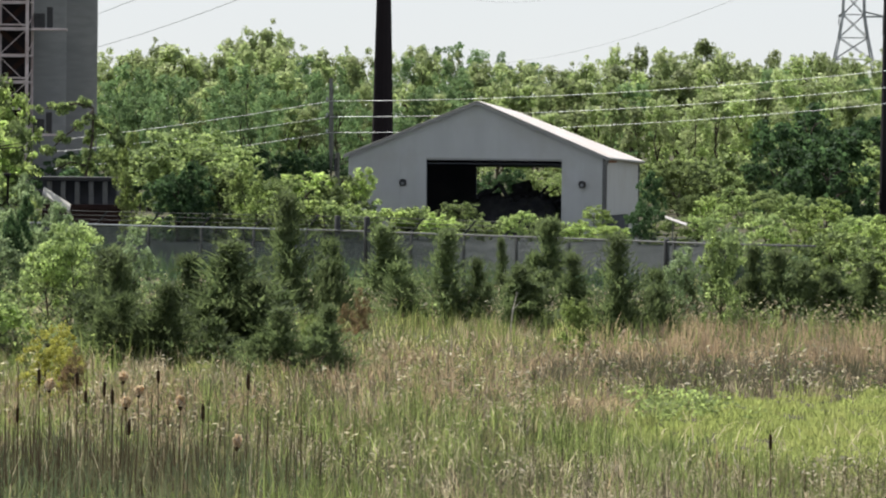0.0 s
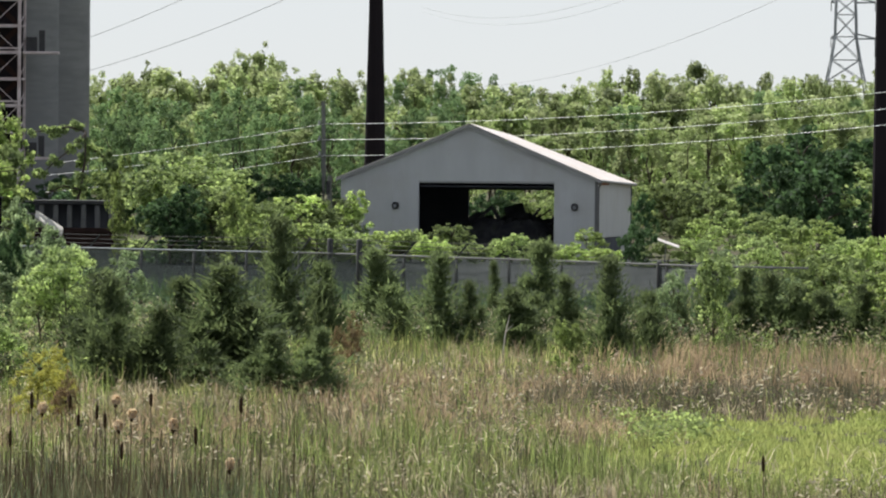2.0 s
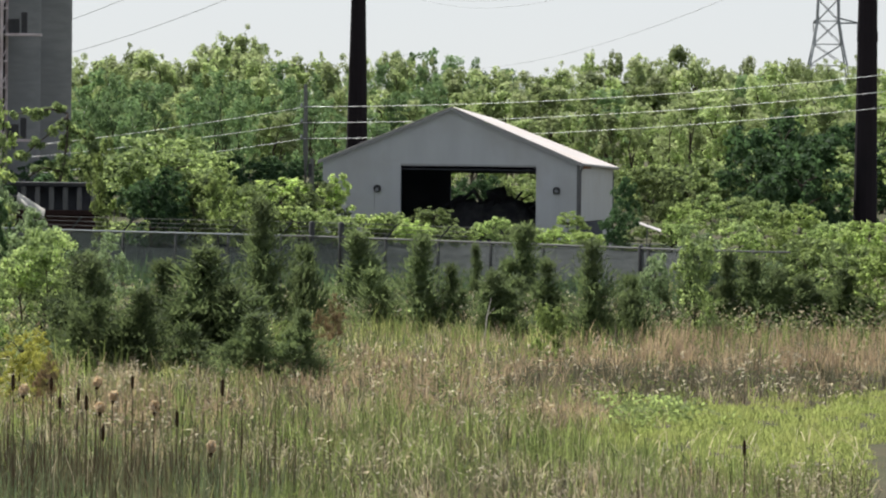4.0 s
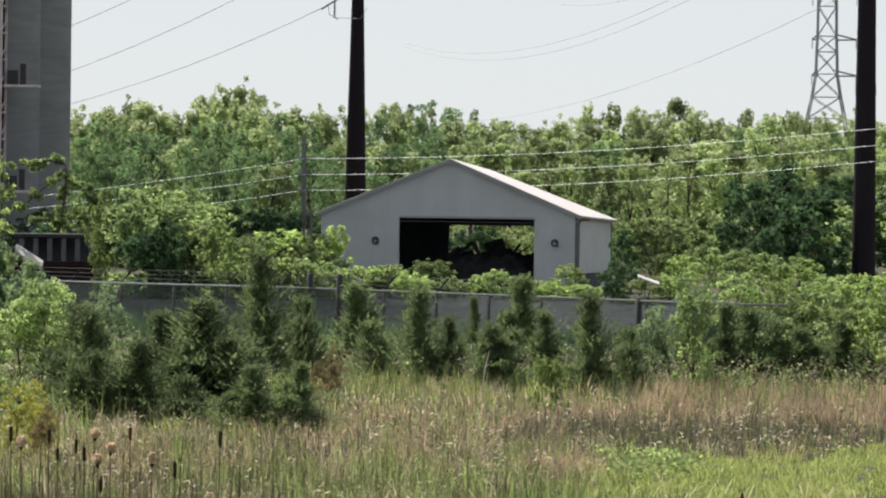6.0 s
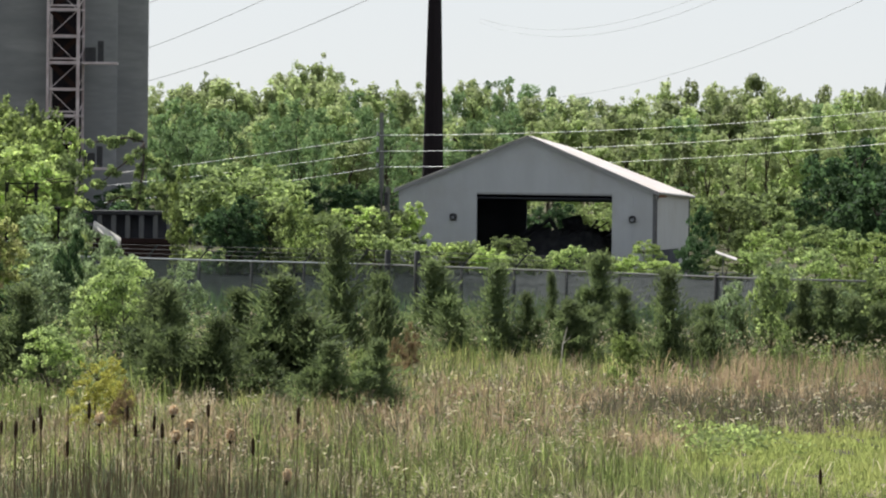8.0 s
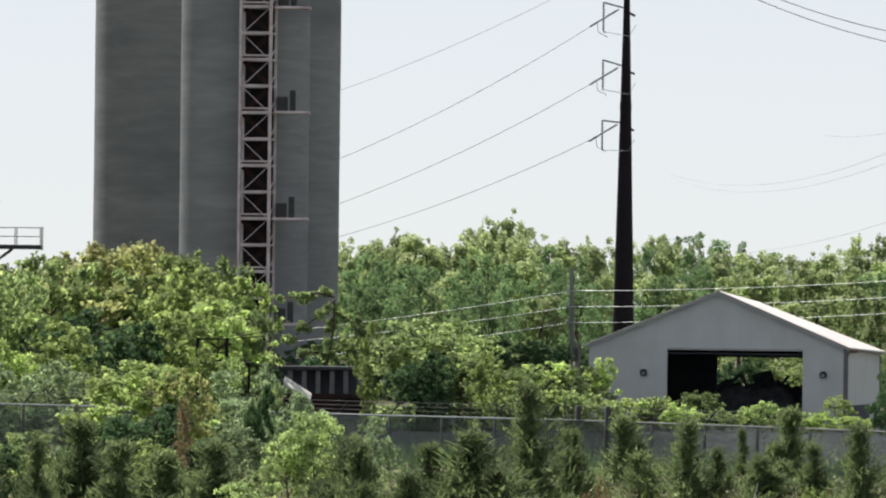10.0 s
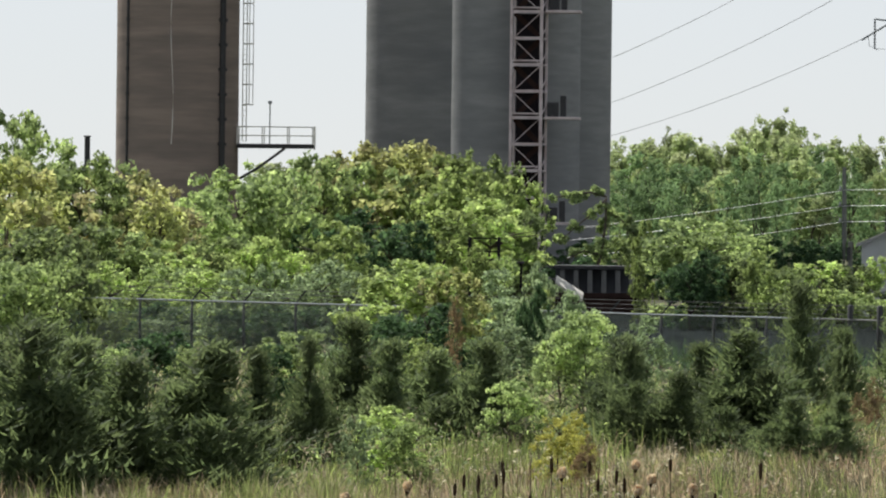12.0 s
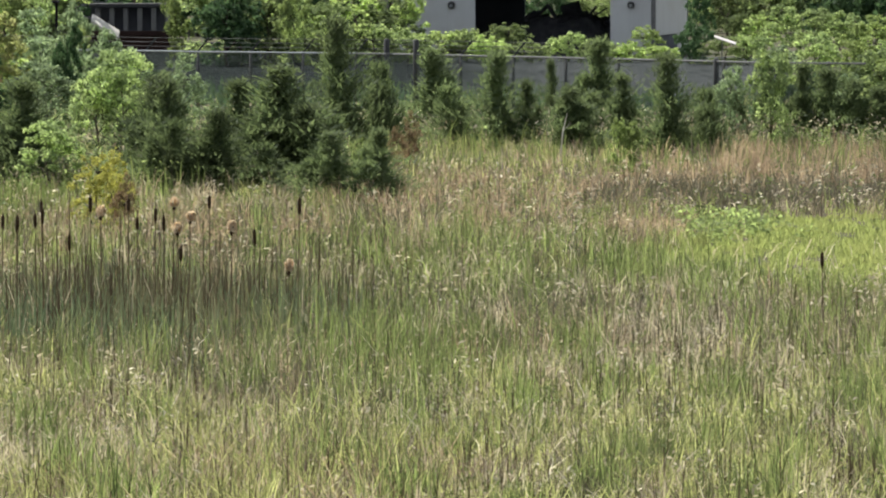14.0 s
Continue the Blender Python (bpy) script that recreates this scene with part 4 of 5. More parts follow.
for k in range(8):
    h, w = (10.5, 3.6) if k < 5 else (10.5, 5.2)
    if k in (1, 4):
        w = 2.8
    mat = F_FARDARK if k in (5, 6) else F_FAR
    lob = lobes_for(rng, 12, w, h, 0.8, 0.3, 2.0)
    FAR.append(plant("woodland_tree", "distant leafy tree in a dense wood edge" if mat is F_FAR else "distant dark green tree in a dense wood edge", "tree", "wood edge trees",
                     h * 0.86, 0.12, 7, w * 0.25, crown_mesh("crown", lob, 98, 28, 0.21, mat, 100 + k, 0.25 if k < 5 else 0.34, core=0.3, squash=1.7 if k < 5 else 1.1)))
TOPS_U = [-1800, -1300, -1240, -1000, -611, -507, -441, -332, -262, -192, -82, -2, 40, 68, 98, 140, 168, 288, 358, 453, 538, 578, 658, 768, 1000]
TOPS_V = [-30, -60, -60, -70, -104, -120, -112, -134, -116, -112, -114, -116, -112, -105, -106, -100, -101, -122, -120, -128, -118, -122, -122, -122, -118]
for row, (d, low) in enumerate(((520.0, 0), (492.0, 14), (458.0, 42), (425.0, 80))):
    u = -900.0 if row else -800.0
    u += rng.uniform(0, 30)
    while u < 980:
        pick = (0, 1, 2, 3, 4, 7) if row == 0 else (5, 6, 5, 6, 0, 2) if row > 1 and u < 0 else (0, 1, 2, 3, 4, 5, 6, 7) if u < 100 else (0, 1, 2, 3, 4, 7, 7, 5)
        ob = FAR[rng.choice(pick)]
        vt = float(np.interp(u, TOPS_U, TOPS_V)) + low + rng.uniform(-10, 18)
        wide = rng.uniform(44, 84)
        if abs(u + 109) > 15 or d > 425:
            stand(ob, u, vt, wide, d + rng.uniform(-8, 8), rng.uniform(0, 6.28))
        u += rng.uniform(27, 46)
# trees that stand out along the skyline
for k, u, v, wide, d in ((0, -345, -152, 62, 540), (3, -312, -160, 70, 538), (2, -280, -146, 56, 536), (4, -378, -134, 50, 540), (5, -20, -124, 70, 690), (6, 22, -130, 80, 695), (5, 62, -120, 60, 690),
                         (6, 104, -115, 52, 690), (5, 150, -98, 80, 690), (1, 456, -141, 50, 535), (4, 580, -124, 40, 535), (0, -498, -124, 46, 536), (3, -178, -116, 60, 535)):
    stand(FAR[k], u, v, wide, d, rng.uniform(0, 6.28))
for u in (-1760, -1690, -1235, -1190, -1150, -1105):
    stand(FAR[rng.randrange(5)], u, -62 if u > -1300 else -75, 90, 470, rng.uniform(0, 6.28))

# bushes and small trees of several leaf colours
KINDS = {}
for key, mat, leaf, lab, cat in (
        ("yellow", F_SHRUB, 0.13, "bright yellow-green leafy bush among rank growth", "bush"),
        ("mid", F_MID, 0.12, "mid-green leafy bush in a dense thicket", "bush"),
        ("olive", F_OLIVE, 0.12, "olive and tan leafy small tree", "tree"),
        ("silver", F_SILVER, 0.11, "silvery green leafy shrub by the fence", "shrub"),
        # deep: dark leaves, at some spots set in place of shade
        ("deep", F_DEEP, 0.14, "deep green leafy small tree, partly darkened for shade", "tree"),
        ("gold", F_YELLOW, 0.09, "yellowing leafy shrub with orange tips", "shrub"),
        ("rust", F_RUSTLEAF, 0.09, "dying shrub with rust-brown leaves", "shrub")):
    KINDS[key] = []
    for k in range(5):
        h, w = (4.0, 4.0) if k < 3 else (2.0, 4.0)
        lob = lobes_for(rng, 12, w, h, 0.1, 0.34 if k < 3 else 0.24)
        for ang in range(5):
            a = ang * 1.257 + rng.uniform(-0.4, 0.4)
            lob.append((math.cos(a) * w * 0.27, math.sin(a) * w * 0.27, 0.35, w * 0.15, w * 0.15, 0.4))
        KINDS[key].append(plant("leafy_" + cat, lab, cat, lab + " group", h * 0.8, 0.07, 7, w * 0.33, crown_mesh("crown", lob, 132 if k < 3 else 96, 30, leaf * 1.16, mat, 300 + len(KINDS) * 10 + k, 0.22)))


def bush(key, u, vtop, wide, d):
    low = Z(vtop, d) < 0.72 * wide * d / K
    ob = KINDS[key][3 + rng.randrange(2) if low else rng.randrange(3)]
    stand(ob, u, vtop, wide, d, rng.uniform(0, 6.28))


# tall thicket before the silos; deep trees near -1060 darken its gaps
for key, u, v, wd, d in (
        ("mid", -1690, -150, 190, 262), ("mid", -1610, -105, 170, 266), ("olive", -1660, -60, 260, 250), ("mid", -1560, -75, 240, 258), ("olive", -1475, -45, 210, 262), ("olive", -1420, -20, 170, 256),
        ("mid", -1345, -10, 150, 272), ("mid", -1275, -52, 220, 280), ("mid", -1190, -50, 170, 290), ("mid", -1120, -76, 170, 296), ("olive", -1020, -100, 230, 300), ("olive", -950, -75, 180, 304),
        ("yellow", -905, -78, 190, 296), ("mid", -840, -78, 170, 300), ("yellow", -790, -40, 150, 292), ("mid", -790, 5, 110, 290), ("yellow", -830, 0, 200, 286), ("yellow", -910, 20, 200, 280),
        ("mid", -600, 58, 90, 330), ("yellow", -550, 34, 48, 300), ("yellow", -562, 100, 30, 299),
        ("yellow", -850, 84, 60, 270), ("mid", -800, 96, 70, 271), ("deep", -1060, 20, 200, 284), ("deep", -1000, 40, 150, 276), ("yellow", -1105, 42, 160, 268), ("yellow", -1240, 70, 130, 250), ("yellow", -1190, 95, 130, 250),
        ("mid", -1320, 70, 140, 255), ("yellow", -1380, 80, 150, 245), ("mid", -1470, 60, 190, 240), ("mid", -1570, 50, 220, 240), ("mid", -1680, 60, 220, 240),
        ("mid", -445, 26, 180, 296), ("mid", -425, 60, 170, 290), ("deep", -470, 85, 120, 282), ("mid", -452, 44, 180, 287), ("mid", -395, 92, 140, 285), ("deep", -470, 112, 110, 283), ("olive", -1085, -82, 180, 303), ("mid", -1035, -62, 170, 298), ("olive", -985, -84, 150, 303), ("mid", -1230, -40, 160, 284), ("yellow", -870, -56, 170, 293), ("deep", -400, 130, 110, 288), ("yellow", -352, 84, 66, 276)):
    bush(key, u, v, wd, d)
# a dead tree hung with vines, arching beside the silos
def build_vine_tree():
    d = 328.0
    base = Vector((X(-640, d), d, 0))
    ob = thing("vine_covered_tree", base, "arching dead tree hung with broad-leaved vines", "tree")
    limbs = (((-640, 205), (-634, 110), (-622, 40), (-621, -12)), ((-621, -12), (-650, -20), (-690, -14), (-724, -8)), ((-621, -8), (-645, 18), (-676, 42), (-704, 72)),
             ((-622, 20), (-600, 24), (-576, 44), (-562, 80)), ((-634, 90), (-660, 84), (-690, 100)))
    lob = []
    for k, limb in enumerate(limbs):
        pts = [spot(u, v, d + (0, 0.4, -0.7, 0.6, -0.5)[k]) - base for u, v in limb]
        if k == 0:
            pts[0].z = -0.05
        r0 = 0.11 if k == 0 else 0.06
        part("limb", Shape().tube(pts, [r0 * (1 - 0.2 * i) for i in range(len(pts))], 7), M_BARK, ob, smooth=True)
        for a, b in zip(pts, pts[1:]):
            n = max(2, int((b - a).length / 0.42))
            for i in range(n):
                if k == 0 and b.z < 3.6:
                    continue
                p = a.lerp(b, (i + rng.random()) / n)
                r = rng.uniform(0.16, 0.34)
                lob.append((p.x + rng.uniform(-0.1, 0.1), p.y + rng.uniform(-0.3, 0.3), p.z - rng.uniform(-0.12, 0.2), r, r, r * 1.1))
    part("vine_leaves", crown_mesh("vine_leaves", lob, 210, 18, 0.19, F_MID, 77, 0.16, core=0.3), None, ob, "broad green vine leaves")


build_vine_tree()
# bushes between the fence and the shed
for u, v, wd, d in ((-330, 130, 110, 262), (-290, 108, 110, 266), (-240, 100, 120, 270), (-190, 106, 120, 268), (-140, 92, 70, 272), (-330, 158, 120, 240), (-270, 148, 120, 240), (-210, 150, 120, 238), (-150, 158, 100, 240),
                    (-95, 162, 100, 262), (-45, 158, 90, 262), (28, 148, 86, 268), (0, 170, 80, 250), (70, 178, 70, 250), (135, 164, 84, 262), (180, 178, 70, 250), (266, 152, 58, 270), (300, 188, 60, 262), (240, 182, 70, 255),
                    (445, 140, 80, 294), (480, 118, 110, 300), (520, 135, 110, 290), (570, 128, 110, 280), (620, 150, 110, 270), (680, 150, 120, 262), (740, 170, 120, 250), (800, 160, 130, 262), (850, 150, 130, 262),
                    (395, 192, 90, 240), (450, 192, 100, 235), (510, 175, 110, 220), (570, 178, 120, 215), (640, 182, 120, 210), (710, 180, 130, 205), (780, 190, 130, 205)):
    d = d if u > 460 else 284 + (d - 238) * 0.3
    bush(rng.choice(("yellow", "yellow", "yellow", "mid", "mid")) if u < 380 else rng.choice(("yellow", "yellow", "yellow", "mid", "mid", "silver", "mid")), u, v + (rng.uniform(-26, 20) if u > 380 else 0), wd * (0.74 if u > 380 else 1), d)
for u in range(-1760, -900, 62):
    bush(rng.choice(("yellow", "mid", "mid", "silver")), u + rng.uniform(-15, 15), 128 + rng.uniform(-22, 25), rng.uniform(100, 150), rng.uniform(222, 240))
# growth behind the shed, darker leaves to the left
for u, v in ((75, 96), (120, 88), (165, 92), (205, 100)):
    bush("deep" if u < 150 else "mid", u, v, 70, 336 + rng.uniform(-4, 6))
# brush close behind the fence
for u in range(-1780, 700, 57):
    if -640 < u < 460:
        if u % 2 == 0:
            bush(rng.choice(("deep", "silver", "mid")), u + rng.uniform(-12, 12), fence_v(u) + rng.uniform(34, 70), rng.uniform(40, 70), fence_at(u).y + rng.uniform(3, 9))
        continue
    w = fence_at(u).y + rng.uniform(3, 10)
    bush(rng.choice(("mid", "deep", "deep", "silver")) if u < 300 else rng.choice(("mid", "yellow", "deep")), u + rng.uniform(-12, 12), fence_v(u) + rng.uniform(4, 26), rng.uniform(85, 130), w)
# undergrowth at the foot of the wood
for u in range(-720, 760, 52):
    if not -190 < u < 330:
        bush("deep" if u < 0 else "mid", u + rng.uniform(-12, 12), rng.uniform(52, 92), rng.uniform(90, 130), rng.uniform(366, 392))
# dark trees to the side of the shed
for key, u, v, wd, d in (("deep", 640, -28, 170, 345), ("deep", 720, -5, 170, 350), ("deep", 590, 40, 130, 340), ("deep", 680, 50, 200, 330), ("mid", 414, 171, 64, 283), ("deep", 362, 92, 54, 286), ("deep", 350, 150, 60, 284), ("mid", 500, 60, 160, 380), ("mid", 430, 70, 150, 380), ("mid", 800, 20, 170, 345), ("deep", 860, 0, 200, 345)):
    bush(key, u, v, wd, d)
# growth that hangs over and before the fence
# deep trees at -940 and -1000 put shade under the yellow bush
for key, u, v, wd, d in (
        ("mid", -1595, 72, 200, 186), ("mid", -1600, 110, 150, 182), ("mid", -1660, 120, 170, 180), ("yellow", -952, 108, 210, 192), ("olive", -900, 125, 130, 191), ("silver", -812, 124, 140, 196), ("deep", -752, 150, 62, 179.5), ("deep", -940, 185, 190, 187), ("deep", -1000, 205, 130, 185), ("yellow", -955, 245, 70, 178),
        ("silver", -738, 112, 110, 187), ("silver", -672, 168, 100, 181), ("silver", -622, 215, 90, 176), ("mid", -640, 245, 110, 168), ("silver", -548, 202, 90, 178), ("silver", -790, 215, 120, 176), ("yellow", -925, 255, 100, 160), ("yellow", -1000, 368, 130, 122), ("silver", -1058, 385, 90, 120), ("mid", -960, 392, 90, 121),
        ("silver", -690, 158, 90, 181), ("mid", -648, 200, 110, 171), ("silver", -570, 214, 80, 171), ("mid", -656, 195, 130, 152), ("mid", -790, 318, 100, 140), ("mid", -700, 240, 120, 160), ("gold", -702, 372, 100, 124), ("gold", -670, 410, 70, 122), ("mid", -1180, 235, 160, 168), ("deep", -1425, 240, 130, 165), ("mid", -1345, 262, 100, 158), ("deep", -1215, 262, 110, 158), ("mid", -1500, 270, 90, 156), ("mid", -860, 300, 130, 150), ("silver", -1100, 260, 100, 170),
        ("mid", 492, 192, 84, 168), ("mid", 690, 195, 140, 180), ("mid", 760, 205, 130, 176), ("silver", 625, 240, 80, 174), ("silver", 420, 225, 60, 170), ("yellow", 815, 210, 110, 170)):
    bush(key, u, v, wd, d)
# dying shrubs and bright weeds among the cedars
for key, u, v, wd, d in (("rust", -146, 304, 44, 150), ("rust", -168, 330, 34, 146), ("rust", -884, 172, 34, 185), ("rust", -652, 412, 44, 120), ("yellow", 222, 316, 44, 151), ("yellow", 252, 322, 34, 151), ("yellow", -236, 352, 34, 141)):
    bush(key, u, v, wd, d)

# young cedars scattered before the fence
CEDARS = []


def cedar_mesh(seed, h=3.0, w=1.9):
    """Ascending sprays round a few leaders, thick and shaded within, feathery outside."""
    g = np.random.default_rng(seed)
    base, tip = [], []
    for lead in range(4):
        lx, ly = (0, 0) if lead == 0 else g.normal(0, w * 0.2, 2)
        lh = h if lead == 0 else h * g.uniform(0.4, 0.75)
        n = 120 if lead == 0 else 52
        z = lh * (0.01 + 0.97 * g.random(n) ** 1.25)
        ang = g.uniform(0, 6.283, n)
        prof = w * (0.52 if lead == 0 else 0.34) * (1 - z / lh) ** 1.15 * (0.8 + 0.35 * np.sin(ang * 3 + seed + z * 3.5)) + 0.03
        reach = prof * (0.5 + 0.9 * g.random(n) ** 1.6)
        base.append(np.stack([lx + np.cos(ang) * reach * 0.15, ly + np.sin(ang) * reach * 0.15, z], 1))
        tip.append(np.stack([lx + np.cos(ang) * reach, ly + np.sin(ang) * reach, z + reach * g.uniform(0.25, 0.9, n)], 1))
    base, tip = np.concatenate(base), np.concatenate(tip)
    idx = np.repeat(np.arange(len(base)), 37)
    n = len(idx)
    f = g.random(n)[:, None] ** 0.7
    run = tip[idx] - base[idx]
    pos = base[idx] + run * f + g.normal(size=(n, 3)) * 0.075
    pos[:, 2] = np.maximum(pos[:, 2], 0.02)
    run /= np.linalg.norm(run, axis=1)[:, None]
    up = run + np.array([0, 0, 0.9]) + 0.4 * g.normal(size=(n, 3))
    up /= np.linalg.norm(up, axis=1)[:, None]
    side = np.cross(up, g.normal(size=(n, 3)))
    side /= np.linalg.norm(side, axis=1)[:, None]
    ln = (0.13 * g.uniform(0.5, 1.6, n))[:, None]
    v = np.stack([pos - up * ln * 0.4 - side * ln * 0.09, pos - up * ln * 0.4 + side * ln * 0.09, pos + up * ln * 0.6], 1).reshape(-1, 3)
    hearts = []
    for z in np.linspace(0.25, 0.72, 7) * h:
        r = 0.17 * w * (1 - z / h)
        hearts.append(HEART * (1 + 0.2 * g.normal(size=(24, 1))) * np.array([r, r, h * 0.09]) + np.array([0, 0, z]))
    v = np.concatenate([v] + hearts)
    return bag("needles", v, [3] * (len(v) // 3), F_CEDAR)


for k in range(4):
    ob = thing("young_cedar", (0, 0, 0), "dark green young cedar with a ragged cone shape", "cedar", "young cedars before the fence")
    part("trunk", Shape().tube([(0, 0, -0.05), (0.02, 0, 1.5), (0, 0.02, 2.85)], [0.06, 0.04, 0.012], 6), M_BARK, ob)
    part("needles", cedar_mesh(70 + k), None, ob)
    CEDARS.append(ob)
for u, vt, vb, wd in ((-376, 225, 397, 140), (-276, 140, 337, 125), (-106, 195, 316, 80), (8, 200, 330, 105), (188, 178, 298, 84), (309, 205, 347, 110), (103, 215, 290, 44), (138, 262, 339, 74), (-201, 335, 421, 64),
                      (-486, 300, 408, 84), (-576, 250, 404, 120), (-286, 342, 422, 80), (594, 228, 306, 76), (684, 262, 325, 66), (484, 215, 306, 70), (549, 222, 301, 56), (-330, 290, 400, 90),
                      (-1314, 262, 495, 170), (-1640, 230, 505, 190), (-1466, 290, 500, 150), (-1147, 250, 448, 60), (-1067, 215, 386, 110), (-830, 250, 403, 110), (-590, 240, 380, 110),
                      (-1560, 260, 470, 170), (-1720, 260, 500, 160), (-1240, 270, 450, 110), (-1390, 330, 490, 110), (-1000, 250, 390, 100), (-920, 270, 400, 100), (-450, 250, 380, 90),
                      (60, 250, 330, 60), (230, 240, 330, 60), (640, 250, 320, 60), (760, 250, 330, 70)):
    d = min(62787.0 / (vb + 38), fence_at(u).y - 3.5)
    stand(CEDARS[rng.randrange(4)], u, vt, wd * 1.45, d, rng.uniform(0, 6.28))


for ob in FAR + [o for k in KINDS.values() for o in k] + CEDARS:
    if ob not in used:
        for c in ob.children:
            bpy.data.objects.remove(c)
        bpy.data.objects.remove(ob)


# ---- rank weeds along the fence foot ----
def build_weeds():
    g = np.random.default_rng(11)
    for name, mat, n, lab, hmax in (("fence_weeds", F_MID, 1000, "rank green weeds along the fence foot", 1.0), ("pale_weeds", F_SILVER, 700, "pale grey-green weeds along the fence foot", 1.1),
                                    ("bright_weeds", F_SHRUB, 1300, "bright green weeds among the young cedars", 0.8), ("dry_weeds", F_STRAW, 1500, "dry tan weed stalks among the cedars", 1.0)):
        u = g.uniform(-1800, 880, n)
        if name != "dry_weeds":
            u = u[(u < -220) | (g.random(n) < 0.3)]
            n = len(u)
        fy = np.array([fence_at(a).y for a in u])
        back = 62787.0 / np.where(u < -900, 520.0, np.where(u < -250, 450.0, 375.0))
        y = fy - 1.0 - (fy - 1.0 - back) * g.random(n) ** 1.3
        x = u * y / K
        h = hmax * g.uniform(0.35, 1.0, n)
        idx = np.repeat(np.arange(n), 24)
        f = g.random(len(idx))
        pos = np.stack([x[idx] + g.normal(0, 0.2, len(idx)) * (0.4 + f), y[idx] + g.normal(0, 0.2, len(idx)), h[idx] * f], 1)
        v = leaf_tris(g, pos, np.tile(np.array([0, -0.4, 0.7]), (len(idx), 1)), np.full(len(idx), 0.1), 0.4, 0.8)
        tagged(new(name, bag(name, v, [3] * len(idx), mat)), lab, "weeds", kind="stuff")


build_weeds()


# ---- grass ----
def blades(name, g, x, y, h, w, lean, droop, material):
    """Bent blades of a quad and a tip, each one island."""
    n = len(x)
    ang, la = g.uniform(-0.9, 0.9, n), g.uniform(0, 6.283, n)
    sx, sy = np.cos(ang) * w / 2, np.sin(ang) * w / 2
    lx, ly = np.cos(la) * lean * h, np.sin(la) * lean * h

    def ring(f, wide):
        px, py = x + lx * f * f, y + ly * f * f
        pz = h * (f - droop * f ** 3) - 0.02
        return [np.stack([px - sx * wide, py - sy * wide, pz], 1), np.stack([px + sx * wide, py + sy * wide, pz], 1)]
    a, b = ring(0.0, 0.9), ring(0.6, 0.85)
    tip = np.stack([x + lx, y + ly, h * (1 - droop)], 1)
    v = np.stack(a + b + [tip], 1).reshape(-1, 3)
    o = (np.arange(n, dtype=np.int32) * 5)[:, None]
    loops = (o + np.array([0, 1, 3, 2, 2, 3, 4], dtype=np.int32)).ravel()
    me = bpy.data.meshes.new(name)
    me.vertices.add(len(v))
    me.vertices.foreach_set("co", v.astype(np.float32).ravel())
    me.loops.add(len(loops))
    me.loops.foreach_set("vertex_index", loops)
    me.polygons.add(2 * n)
    me.polygons.foreach_set("loop_start", ((np.arange(n, dtype=np.int32) * 7)[:, None] + np.array([0, 4], dtype=np.int32)).ravel())
    me.materials.append(material)
    me.update(calc_edges=True)
    return me


def field(g, n, v0, v1, u0, u1):
    """Places spread evenly over the view of the field between two sight lines."""
    v = g.uniform(v0, v1, n)
    u = g.uniform(u0, u1, n)
    return u, v


def wave(u, d, scale, seed):
    x = u * d / K
    return np.array([noise.noise(Vector((a * scale, b * scale * 0.35, seed))) for a, b in zip(x, d)])


